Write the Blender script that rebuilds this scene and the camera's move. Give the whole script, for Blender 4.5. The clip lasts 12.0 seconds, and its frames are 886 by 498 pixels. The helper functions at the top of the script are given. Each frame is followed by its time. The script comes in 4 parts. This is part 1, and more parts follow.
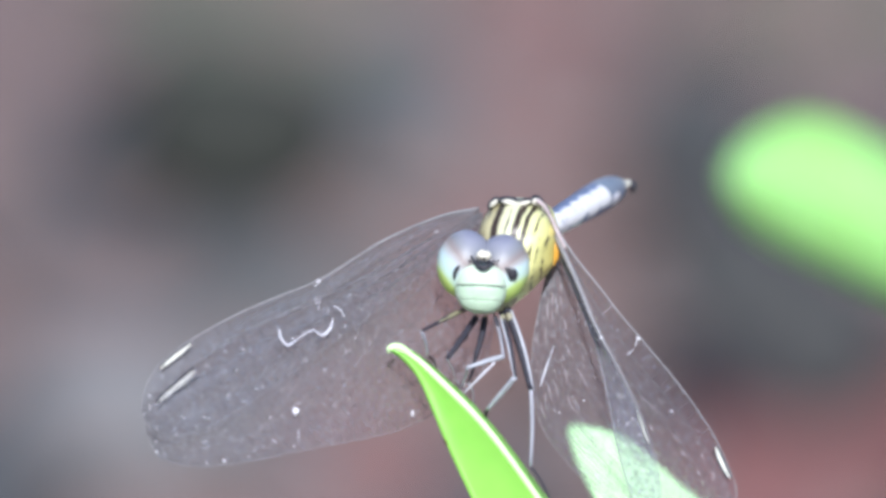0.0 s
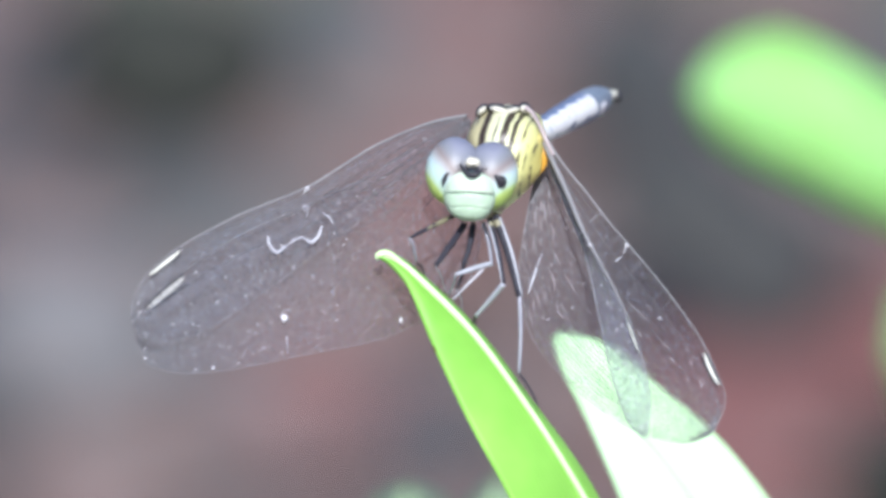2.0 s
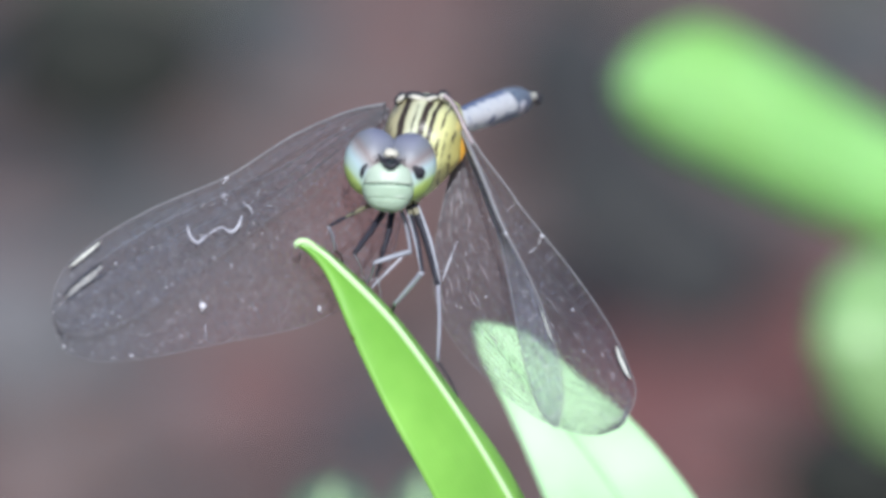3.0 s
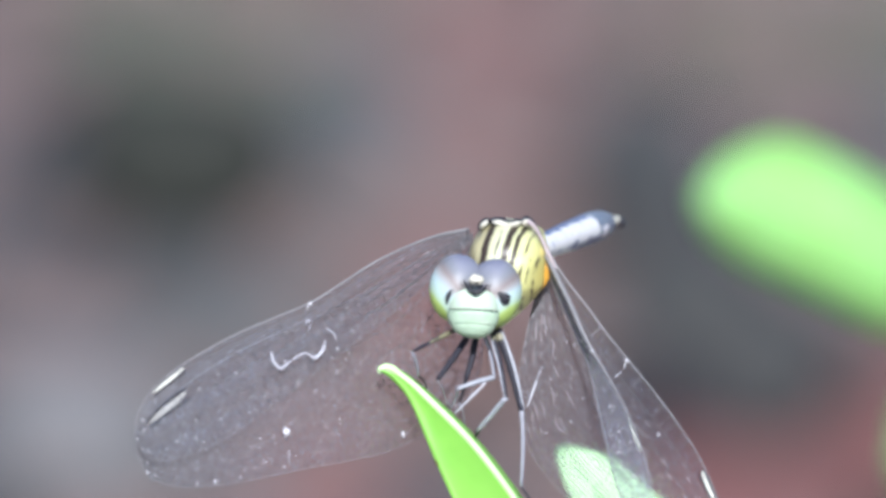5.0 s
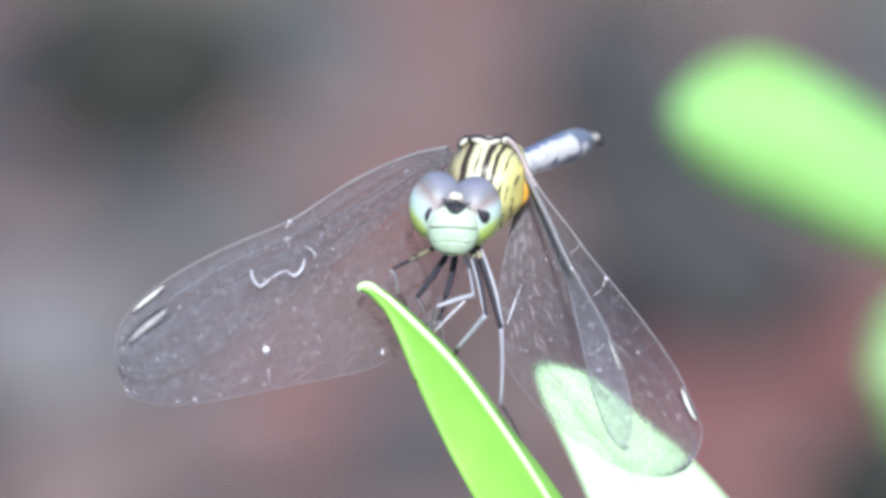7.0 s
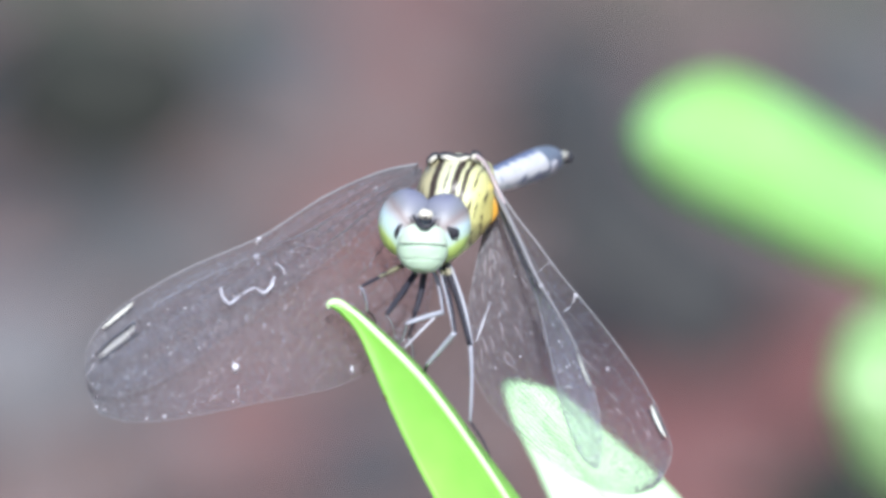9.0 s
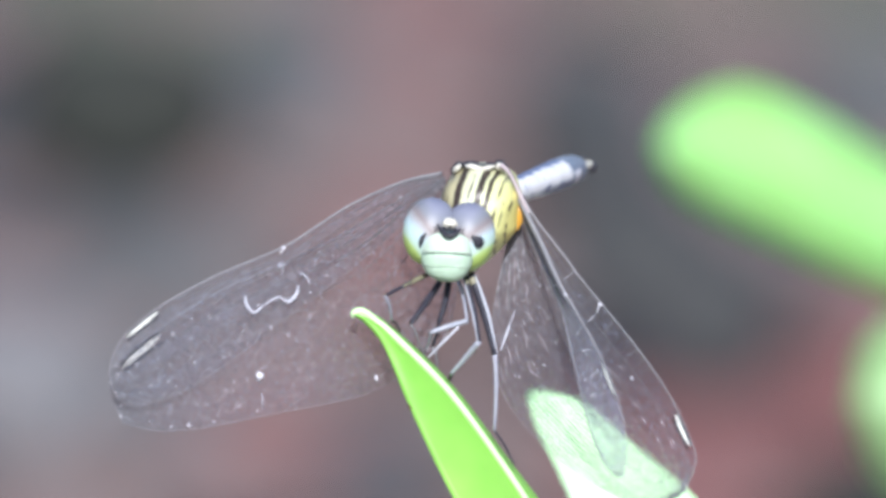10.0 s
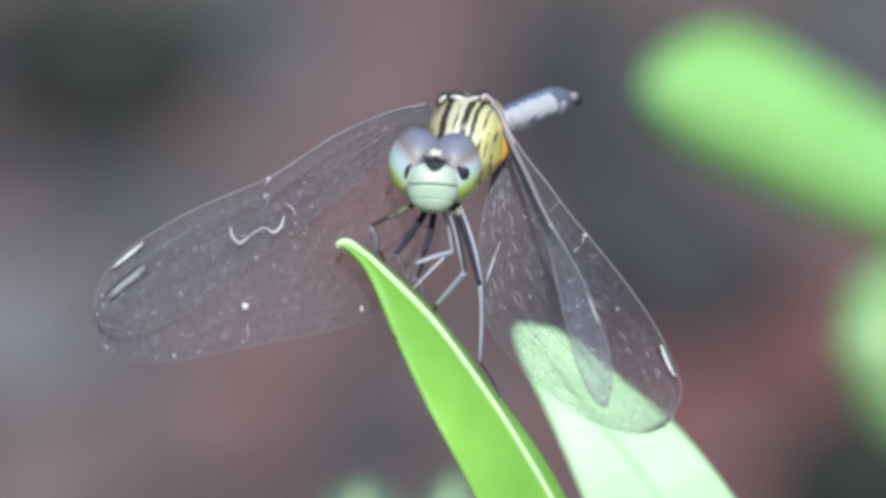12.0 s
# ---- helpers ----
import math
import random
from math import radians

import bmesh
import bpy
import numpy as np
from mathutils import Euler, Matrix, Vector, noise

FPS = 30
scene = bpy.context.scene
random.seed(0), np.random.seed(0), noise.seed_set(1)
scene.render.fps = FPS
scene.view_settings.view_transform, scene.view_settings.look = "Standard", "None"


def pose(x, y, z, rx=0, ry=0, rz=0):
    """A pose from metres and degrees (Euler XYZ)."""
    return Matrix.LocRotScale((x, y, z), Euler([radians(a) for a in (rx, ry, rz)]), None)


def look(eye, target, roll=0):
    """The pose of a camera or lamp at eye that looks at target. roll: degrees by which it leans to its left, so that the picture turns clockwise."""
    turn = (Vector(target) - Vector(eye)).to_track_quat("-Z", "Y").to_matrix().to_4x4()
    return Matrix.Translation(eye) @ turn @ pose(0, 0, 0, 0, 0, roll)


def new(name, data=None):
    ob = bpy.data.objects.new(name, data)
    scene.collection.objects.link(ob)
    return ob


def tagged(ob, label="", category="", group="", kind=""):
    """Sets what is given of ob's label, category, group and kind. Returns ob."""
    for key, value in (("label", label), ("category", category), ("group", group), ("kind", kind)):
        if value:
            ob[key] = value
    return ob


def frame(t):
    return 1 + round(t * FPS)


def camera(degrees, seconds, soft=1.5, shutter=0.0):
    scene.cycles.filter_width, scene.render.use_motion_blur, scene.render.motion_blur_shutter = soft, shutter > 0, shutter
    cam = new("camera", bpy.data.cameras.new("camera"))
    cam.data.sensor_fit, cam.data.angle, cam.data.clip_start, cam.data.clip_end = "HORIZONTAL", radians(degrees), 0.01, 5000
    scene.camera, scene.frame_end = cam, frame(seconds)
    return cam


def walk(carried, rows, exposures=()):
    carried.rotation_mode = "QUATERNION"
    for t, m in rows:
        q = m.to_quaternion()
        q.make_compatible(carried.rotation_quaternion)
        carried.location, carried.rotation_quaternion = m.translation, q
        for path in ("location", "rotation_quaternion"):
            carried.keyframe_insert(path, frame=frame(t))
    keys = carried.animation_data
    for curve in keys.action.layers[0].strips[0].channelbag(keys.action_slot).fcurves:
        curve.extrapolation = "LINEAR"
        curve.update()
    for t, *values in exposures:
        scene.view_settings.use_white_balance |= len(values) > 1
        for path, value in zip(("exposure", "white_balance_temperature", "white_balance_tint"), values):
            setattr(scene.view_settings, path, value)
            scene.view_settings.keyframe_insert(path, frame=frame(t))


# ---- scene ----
# The subject stands on a garden plant; its own space is x across, y away from the lens, z up, leaning 15 degrees.
MM = 0.001
SUBJECT = pose(0, 0, 0.388, -15)
REACH = 1.5
cam = camera(2.3954, 12.0, soft=3.8)
cam.data.dof.use_dof = True
cam.data.dof.focus_distance = 1.505
cam.data.dof.aperture_fstop = 43.0
cam.data.dof.aperture_blades = 0


def held(tx, tz, yaw, pitch):
    """A hand-held pose: sideways and upward shift in mm, turn to the right and upward in degrees."""
    return SUBJECT @ pose(tx * MM, -REACH, tz * MM, 90 + pitch, 0, -yaw)


walk(cam, [
    (0, held(11.32, 5.20, -0.5484, -0.1569)),
    (0.5, held(9.10, 5.46, -0.5806, -0.2208)),
    (0.8, held(7.67, 5.37, -0.6071, -0.2411)),
    (1, held(6.72, 5.31, -0.5964, -0.2572)),
    (1.3, held(5.36, 4.07, -0.5540, -0.2523)),
    (1.5, held(4.46, 3.23, -0.5014, -0.2605)),
    (2, held(4.14, 2.29, -0.2429, -0.2976)),
    (2.5, held(5.63, 0.86, -0.1221, -0.2564)),
    (2.7, held(6.23, 0.86, -0.0957, -0.2843)),
    (4.3, held(6.39, 1.78, -0.2274, -0.1034)),
    (4.5, held(6.12, 2.54, -0.2344, -0.0818)),
    (5, held(4.93, 4.75, -0.2792, -0.0837)),
    (5.3, held(4.23, 5.14, -0.3457, -0.1927)),
    (5.5, held(3.76, 5.41, -0.3189, -0.2396)),
    (5.8, held(3.27, 5.61, -0.2648, -0.2410)),
    (6, held(2.95, 5.74, -0.2362, -0.2464)),
    (6.3, held(2.97, 5.39, -0.2473, -0.2587)),
    (6.5, held(2.99, 5.16, -0.2154, -0.2894)),
    (6.8, held(2.99, 5.26, -0.1730, -0.3270)),
    (7, held(2.99, 5.33, -0.1496, -0.3280)),
    (7.5, held(2.48, 5.11, -0.0601, -0.3220)),
    (9.5, held(1.04, 4.31, -0.0041, -0.2094)),
    (9.8, held(0.79, 3.95, -0.0294, -0.1866)),
    (10, held(0.63, 3.71, -0.0424, -0.1958)),
    (10.5, held(-0.27, 4.76, -0.0247, -0.2585)),
    (10.8, held(-0.81, 4.44, -0.0220, -0.2726)),
    (11, held(-1.17, 4.22, -0.0215, -0.2920)),
    (11.3, held(-0.92, 3.81, -0.0282, -0.3066)),
    (11.5, held(-0.76, 3.53, 0.0199, -0.3185)),
    (11.8, held(-0.30, 1.41, 0.0139, -0.2579)),
    (12, held(0.00, -0.00, 0.0214, -0.2414)),
], exposures=[(0, 0.58, 6220, 12), (1, 0.58, 6220, 12), (2.1, 0.56, 6220, 11.5), (2.3, 0.16, 6220, 11), (2.7, 0.1, 6220, 11), (4.3, -0.04, 6220, 11), (4.5, -0.02, 6220, 11), (4.8, 0.46, 6220, 11), (5, 0.54, 6220, 11), (6.5, 0.58, 6220, 11.5), (9.5, 0.58, 6220, 12), (10.5, 0.58, 6220, 13), (11.6, 0.58, 6220, 14), (11.8, 0.54, 6220, 13), (12, 0.08, 6220, 10)])

# ---- light ----
world = bpy.data.worlds.new("sky")
scene.world = world
world.use_nodes = True
sky = world.node_tree.nodes.new("ShaderNodeTexSky")
sky.sky_type = "NISHITA"
sky.sun_disc = False
SUN_ELEV, SUN_AZ = radians(41), radians(176)
sky.sun_elevation, sky.sun_rotation = SUN_ELEV, SUN_AZ
background = world.node_tree.nodes["Background"]
background.inputs["Strength"].default_value = 0.12
world.node_tree.links.new(sky.outputs[0], background.inputs[0])
sun = new("sun", bpy.data.lights.new("sun", "SUN"))
sun.data.energy, sun.data.angle, sun.data.color = 5.0, radians(1.5), (1.0, 0.985, 0.96)
toward = Vector((math.sin(SUN_AZ) * math.cos(SUN_ELEV), math.cos(SUN_AZ) * math.cos(SUN_ELEV), math.sin(SUN_ELEV)))
sun.matrix_world = look(toward * 3, (0, 0, 0))


# ---- materials ----
class Nodes:
    """A small writer of node materials."""

    def __init__(self, name):
        self.mat = bpy.data.materials.new(name)
        self.mat.use_nodes = True
        self.tree = self.mat.node_tree
        self.bsdf = self.tree.nodes["Principled BSDF"]
        self.out = self.tree.nodes["Material Output"]
        self.coord = self.tree.nodes.new("ShaderNodeTexCoord")

    def add(self, kind, **values):
        node = self.tree.nodes.new("ShaderNode" + kind)
        for key, value in values.items():
            node.inputs[key].default_value = value
        return node

    def link(self, a, b):
        self.tree.links.new(a, b)

    def noise(self, scale, detail=3.0, rough=0.55, space="Object"):
        n = self.add("TexNoise", Scale=scale, Detail=detail, Roughness=rough)
        self.link(self.coord.outputs[space], n.inputs["Vector"])
        return n.outputs["Fac"]

    def ramp(self, fac, stops, mode="LINEAR"):
        r = self.tree.nodes.new("ShaderNodeValToRGB")
        r.color_ramp.interpolation = mode
        while len(r.color_ramp.elements) < len(stops):
            r.color_ramp.elements.new(1.0)
        for e, (p, c) in zip(r.color_ramp.elements, stops):
            e.position, e.color = p, (*c, 1.0)
        self.link(fac, r.inputs["Fac"])
        return r.outputs["Color"]

    def mix(self, fac, a, b, mode="MIX"):
        m = self.tree.nodes.new("ShaderNodeMix")
        m.data_type, m.blend_type = "RGBA", mode
        for socket, value in ((m.inputs[0], fac), (m.inputs[6], a), (m.inputs[7], b)):
            if isinstance(value, (int, float)):
                socket.default_value = value
            elif isinstance(value, tuple):
                socket.default_value = (*value, 1.0)
            else:
                self.link(value, socket)
        return m.outputs[2]

    def math(self, op, a, b=0.0):
        m = self.tree.nodes.new("ShaderNodeMath")
        m.operation = op
        for socket, value in ((m.inputs[0], a), (m.inputs[1], b)):
            if isinstance(value, (int, float)):
                socket.default_value = value
            else:
                self.link(value, socket)
        return m.outputs[0]

    def axis(self, which, low, high, space="Object"):
        """0 to 1 between two places along an axis of the object."""
        s = self.tree.nodes.new("ShaderNodeSeparateXYZ")
        self.link(self.coord.outputs[space], s.inputs[0])
        m = self.tree.nodes.new("ShaderNodeMapRange")
        m.inputs["From Min"].default_value, m.inputs["From Max"].default_value = low, high
        self.link(s.outputs[which], m.inputs["Value"])
        return m.outputs["Result"]

    def surface(self, color, rough=0.5, bump=None, depth=0.0, **more):
        if isinstance(color, tuple):
            self.bsdf.inputs["Base Color"].default_value = (*color, 1.0)
        else:
            self.link(color, self.bsdf.inputs["Base Color"])
        if isinstance(rough, float):
            self.bsdf.inputs["Roughness"].default_value = rough
        else:
            self.link(rough, self.bsdf.inputs["Roughness"])
        if bump is not None:
            b = self.add("Bump", Strength=0.6, Distance=depth)
            self.link(bump, b.inputs["Height"])
            self.link(b.outputs[0], self.bsdf.inputs["Normal"])
        for key, value in more.items():
            self.bsdf.inputs[key.replace("_", " ")].default_value = value
        return self.mat


def plain(name, a, b, scale, rough, depth=0.00002, **more):
    """A surface that wanders between two colours, with a fine second grain."""
    n = Nodes(name)
    grain = n.noise(scale * 6, 4)
    color = n.mix(n.math("MULTIPLY", grain, 0.3), n.mix(n.noise(scale, 2), a, b), tuple(x * 0.6 for x in a))
    return n.surface(color, rough, grain, depth, **more)


def leaf_material(name, light, deep, glow, scale=1.0, rough=0.38, gloss=0.45):
    n = Nodes(name)
    patches = n.ramp(n.noise(130 * scale, 3), [(0.3, (0.0, 0.0, 0.0)), (0.7, (1.0, 1.0, 1.0))])
    wave = n.add("TexWave", Scale=9.0, Distortion=1.2, Detail=2.0)
    n.link(n.coord.outputs["UV"], wave.inputs["Vector"])
    veins = n.math("MULTIPLY", wave.outputs["Fac"], 0.10)
    color = n.mix(veins, n.mix(patches, light, deep), tuple(min(1, x * 1.25) for x in light))
    fine = n.noise(1800 * scale, 3)
    n.surface(color, rough, n.math("ADD", fine, n.math("MULTIPLY", wave.outputs["Fac"], 0.3)), 0.00003, Specular_IOR_Level=gloss)
    trans = n.add("BsdfTranslucent")
    n.link(n.mix(patches, glow, light), trans.inputs["Color"])
    mixed = n.add("MixShader", Fac=0.32)
    n.link(n.bsdf.outputs[0], mixed.inputs[1])
    n.link(trans.outputs[0], mixed.inputs[2])
    n.link(mixed.outputs[0], n.out.inputs["Surface"])
    return n.mat


def eye_material(side):
    """Compound eye: smoky violet above, pale blue round the side with some sky reflection painted in, yellow-green
    below, with a fine facet grain.
    """
    n = Nodes("compound_eye")  # side: -1 or 1, the outer side of this eye
    # the X term pales the outer side, partly as painted sky reflection
    height = n.math("SUBTRACT", n.axis("Z", -0.0026, 0.0026), n.math("MULTIPLY", n.axis("X", 0.0, 0.002 * side), 0.42))
    wobble = n.math("ADD", height, n.math("MULTIPLY", n.math("SUBTRACT", n.noise(500, 2), 0.5), 0.08))
    g = 0.05 if side > 0 else 0.0
    color = n.ramp(wobble, [(0.0, (0.36, 0.50, 0.12)), (0.02 + g, (0.40, 0.55, 0.20)), (0.07 + g, (0.42, 0.57, 0.46)), (0.25 + g, (0.38, 0.50, 0.53)),
                            (0.40, (0.29, 0.29, 0.30)), (0.50, (0.18, 0.15, 0.15)), (0.64, (0.155, 0.165, 0.19)), (0.82, (0.165, 0.175, 0.23)), (1.0, (0.12, 0.13, 0.20))])
    cells = n.add("TexVoronoi", Scale=26000.0)
    n.link(n.coord.outputs["Object"], cells.inputs["Vector"])
    return n.surface(color, 0.50, cells.outputs["Distance"], 0.000004, Specular_IOR_Level=0.6)


def thorax_material():
    """Cream to yellow shell, painted dimmer on its shaded left, with lengthwise black-brown stripes, orange low on the
    flank.
    """
    n = Nodes("striped_thorax")
    across = n.axis("X", -0.0032, 0.0032)
    wander = n.math("MULTIPLY", n.math("SUBTRACT", n.noise(420, 3), 0.5), 0.085)
    lean = n.math("MULTIPLY", n.math("SUBTRACT", n.axis("Z", -0.004, 0.004), 0.75), 0.10)
    x = n.math("ADD", n.math("SUBTRACT", across, lean), wander)
    # shaded left and sunlit right are part of this ramp
    base = n.ramp(x, [(0.0, (0.22, 0.19, 0.12)), (0.2, (0.34, 0.31, 0.18)), (0.42, (0.46, 0.48, 0.34)),
                      (0.62, (0.47, 0.48, 0.27)), (0.8, (0.54, 0.54, 0.23)), (1.0, (0.54, 0.47, 0.13))])
    k, w = (0.0, 0.0, 0.0), (1.0, 1.0, 1.0)
    def bands(stripes):
        stops = [(0.0, w)]
        for place, half in stripes:
            stops += [(place - half, w), (place - half * 0.55, k), (place + half * 0.55, k), (place + half, w)]
        return n.ramp(x, stops)

    broad = bands([(0.278, 0.046), (0.512, 0.050), (0.618, 0.034)])
    thin = bands([(0.085, 0.022), (0.165, 0.020), (0.402, 0.016), (0.735, 0.018), (0.80, 0.014), (0.88, 0.015)])
    broken = n.ramp(n.noise(1100, 2), [(0.40, k), (0.56, w)])
    frayed = n.ramp(n.noise(1500, 3), [(0.62, k), (0.75, (0.5, 0.5, 0.5))])
    light = n.mix(1.0, n.mix(1.0, broad, frayed, "LIGHTEN"), n.mix(1.0, thin, broken, "LIGHTEN"), "MULTIPLY")
    color = n.mix(light, (0.028, 0.018, 0.014), base)
    orange = n.ramp(n.axis("Z", -0.0035, 0.004), [(0.0, (1.0, 1.0, 1.0)), (0.24, (0.85, 0.85, 0.85)), (0.42, (0.0, 0.0, 0.0))])
    flank = n.ramp(across, [(0.84, (0.0, 0.0, 0.0)), (0.97, (1.0, 1.0, 1.0))])
    color = n.mix(n.mix(1.0, orange, flank, "MULTIPLY"), color, (0.60, 0.32, 0.05))
    return n.surface(color, 0.42, n.noise(3500, 3), 0.00003)


def abdomen_material():
    """Chalky bloom over slate blue, with dark joints."""
    n = Nodes("pruinose_abdomen")
    side = n.math("SUBTRACT", n.math("MULTIPLY", n.axis("X", -0.0011, 0.0011), 0.75), n.math("MULTIPLY", n.axis("Z", -0.0011, 0.0011), 0.65))
    edge = n.math("ADD", n.math("ADD", side, 0.45), n.math("MULTIPLY", n.math("SUBTRACT", n.noise(600, 3), 0.5), 0.5))
    color = n.ramp(edge, [(0.0, (0.05, 0.07, 0.13)), (0.30, (0.10, 0.14, 0.26)), (0.42, (0.62, 0.63, 0.66)), (0.90, (0.70, 0.70, 0.71)), (0.98, (0.36, 0.39, 0.46)), (1.0, (0.12, 0.14, 0.22))])
    spots = n.ramp(n.noise(1300, 2), [(0.58, (0.0, 0.0, 0.0)), (0.68, (0.75, 0.75, 0.75))])
    color = n.mix(spots, color, (0.26, 0.30, 0.42))
    return n.surface(color, 0.55, n.noise(4000, 3), 0.00003)


def membrane_material(name="wing_membrane", body_share=0.0, dusty=1.0, tint=(0.955, 0.945, 0.96, 1)):
    """Clear wing film with a little smoky body, dust, painted sparkle and a thin gloss."""
    n = Nodes(name)
    ripple = n.add("Bump", Strength=1.0, Distance=0.0003)
    cell = n.add("TexVoronoi", Scale=2600.0)
    n.link(n.coord.outputs["Object"], cell.inputs["Vector"])
    n.link(cell.outputs["Distance"], ripple.inputs["Height"])
    bend = n.add("BsdfRefraction", Color=tint, Roughness=0.0, IOR=1.013)
    n.link(ripple.outputs[0], bend.inputs["Normal"])
    through_film = n.add("BsdfTransparent", Color=tint)
    clear = n.add("MixShader", Fac=0.15)
    n.link(through_film.outputs[0], clear.inputs[1])
    n.link(bend.outputs[0], clear.inputs[2])
    dust = n.ramp(n.noise(1500, 5, 0.7), [(0.33, (0.012 * dusty,) * 3), (0.58, (0.045 * dusty,) * 3), (0.74, (0.20 * dusty,) * 3)])
    # tiny glints of the film, painted as pale dots
    sparkle = n.ramp(n.noise(5200, 1.5, 0.5), [(0.66, (0.0, 0.0, 0.0)), (0.74, (0.6, 0.6, 0.6))])
    dust = n.mix(1.0, n.mix(1.0, dust, sparkle, "ADD"), (body_share,) * 3, "ADD")
    body = n.add("BsdfDiffuse", Color=(0.36, 0.40, 0.52, 1))
    first = n.add("MixShader")
    n.link(dust, first.inputs["Fac"])
    n.link(clear.outputs[0], first.inputs[1])
    n.link(body.outputs[0], first.inputs[2])
    gloss = n.add("BsdfGlossy", Roughness=0.28)
    bump = n.add("Bump", Strength=0.5, Distance=0.00008)
    cells = n.add("TexVoronoi", Scale=2200.0)
    n.link(n.coord.outputs["Object"], cells.inputs["Vector"])
    n.link(cells.outputs["Distance"], bump.inputs["Height"])
    n.link(bump.outputs[0], gloss.inputs["Normal"])
    second = n.add("MixShader", Fac=0.05)
    n.link(first.outputs[0], second.inputs[1])
    n.link(gloss.outputs[0], second.inputs[2])
    n.link(second.outputs[0], n.out.inputs["Surface"])
    return n.mat


def leg_material():
    """Black leg with a pale stripe along its upper face."""
    n = Nodes("striped_leg")
    color = n.mix(n.noise(900, 3), (0.012, 0.012, 0.018), (0.028, 0.028, 0.042))
    return n.surface(color, 0.6, n.noise(6000, 2), 0.00002, Specular_IOR_Level=0.25)


def soil_material():
    n = Nodes("red_mulch_soil")
    big = n.noise(9, 3)
    fine = n.noise(160, 5, 0.65)
    color = n.mix(n.noise(38, 3), n.mix(big, (0.177, 0.127, 0.122), (0.154, 0.117, 0.115)), (0.134, 0.101, 0.099))
    color = n.mix(n.math("MULTIPLY", fine, 0.45), color, (0.104, 0.061, 0.052))
    return n.surface(color, 0.9, fine, 0.004)


def stone_material(name, a, b):
    n = Nodes(name)
    fine = n.noise(220, 5, 0.65)
    color = n.mix(n.math("MULTIPLY", fine, 0.5), n.mix(n.noise(30, 3), a, b), tuple(x * 0.5 for x in a))
    return n.surface(color, 0.9, fine, 0.002, Specular_IOR_Level=0.15)


EYE_A, EYE_B, THORAX, ABDOMEN, MEMBRANE, LEG, SOIL = (eye_material(-1), eye_material(1), thorax_material(), abdomen_material(), membrane_material(),
                                             leg_material(), soil_material())
FOLDED = membrane_material("folded_wing_membrane", 0.10)
HIND_FILM = membrane_material("hind_wing_membrane", 0.0, 0.4, (0.985, 0.955, 0.965, 1))
FACE = plain("pale_face", (0.45, 0.54, 0.45), (0.35, 0.45, 0.35), 700, 0.38, 0.00006)
FACE_LOW = plain("greenish_face", (0.40, 0.52, 0.41), (0.29, 0.41, 0.29), 700, 0.34, 0.00008)
GROOVE = plain("face_groove", (0.10, 0.13, 0.12), (0.07, 0.09, 0.08), 900, 0.5)
SLATE_SHELL = plain("slate_blue_shell", (0.05, 0.07, 0.12), (0.22, 0.27, 0.36), 900, 0.45)
BLACK = plain("black_shell", (0.010, 0.010, 0.016), (0.022, 0.022, 0.032), 900, 0.6)
IVORY = plain("ivory_shell", (0.58, 0.56, 0.48), (0.46, 0.45, 0.38), 900, 0.45)
FLANK = plain("yellow_flank", (0.56, 0.51, 0.20), (0.54, 0.44, 0.13), 500, 0.42)
TAN = plain("tan_leg", (0.24, 0.21, 0.13), (0.28, 0.25, 0.17), 900, 0.45)
CREAM_LEG = plain("cream_leg", (0.20, 0.19, 0.12), (0.14, 0.135, 0.09), 900, 0.45)
PALE_LEG = plain("pale_leg", (0.36, 0.37, 0.43), (0.22, 0.23, 0.29), 900, 0.4)
PALE_SHIN = plain("pale_shin", (0.38, 0.40, 0.45), (0.25, 0.27, 0.33), 900, 0.4)
# pale colour for short lines that imitate glints on the film
GLINT_LINE = plain("film_glint", (0.33, 0.29, 0.32), (0.18, 0.16, 0.18), 900, 0.4)
# pale colour for painted vein glints, also used on a thin foot
PALE_LINE = plain("pale_line", (0.50, 0.51, 0.57), (0.34, 0.35, 0.41), 900, 0.5)
ROOT = plain("wing_root", (0.36, 0.30, 0.31), (0.27, 0.235, 0.25), 700, 0.45)
ORANGE = plain("orange_flank", (0.62, 0.34, 0.05), (0.50, 0.24, 0.03), 900, 0.45)
ROT = plain("brown_leaf_edge", (0.10, 0.07, 0.03), (0.06, 0.05, 0.02), 900, 0.8)
VEIN = plain("wing_vein", (0.07, 0.068, 0.072), (0.13, 0.125, 0.14), 700, 0.35)


def net_material():
    """Thin dark veins, a few with a glint put into their colour."""
    n = Nodes("vein_net")
    island = n.tree.nodes.new("ShaderNodeNewGeometry").outputs["Random Per Island"]
    # the palest stops paint glints on a few random strips
    color = n.ramp(island, [(0.0, (0.06, 0.06, 0.068)), (0.6, (0.10, 0.10, 0.112)), (0.94, (0.16, 0.16, 0.178)), (0.98, (0.26, 0.26, 0.29)), (1.0, (0.40, 0.40, 0.45))])
    return n.surface(color, 0.75, n.noise(5000, 2), 0.00001, Specular_IOR_Level=0.2)


NET = net_material()
EDGE = plain("wing_hind_edge", (0.11, 0.11, 0.12), (0.27, 0.27, 0.29), 500, 0.35)
COSTA = plain("wing_edge_vein", (0.145, 0.145, 0.155), (0.29, 0.285, 0.30), 400, 0.35)
SPECK = plain("white_speck", (0.60, 0.60, 0.64), (0.46, 0.46, 0.52), 900, 0.4)
STIGMA = plain("pterostigma_cream", (0.80, 0.82, 0.76), (0.70, 0.71, 0.66), 900, 0.35)
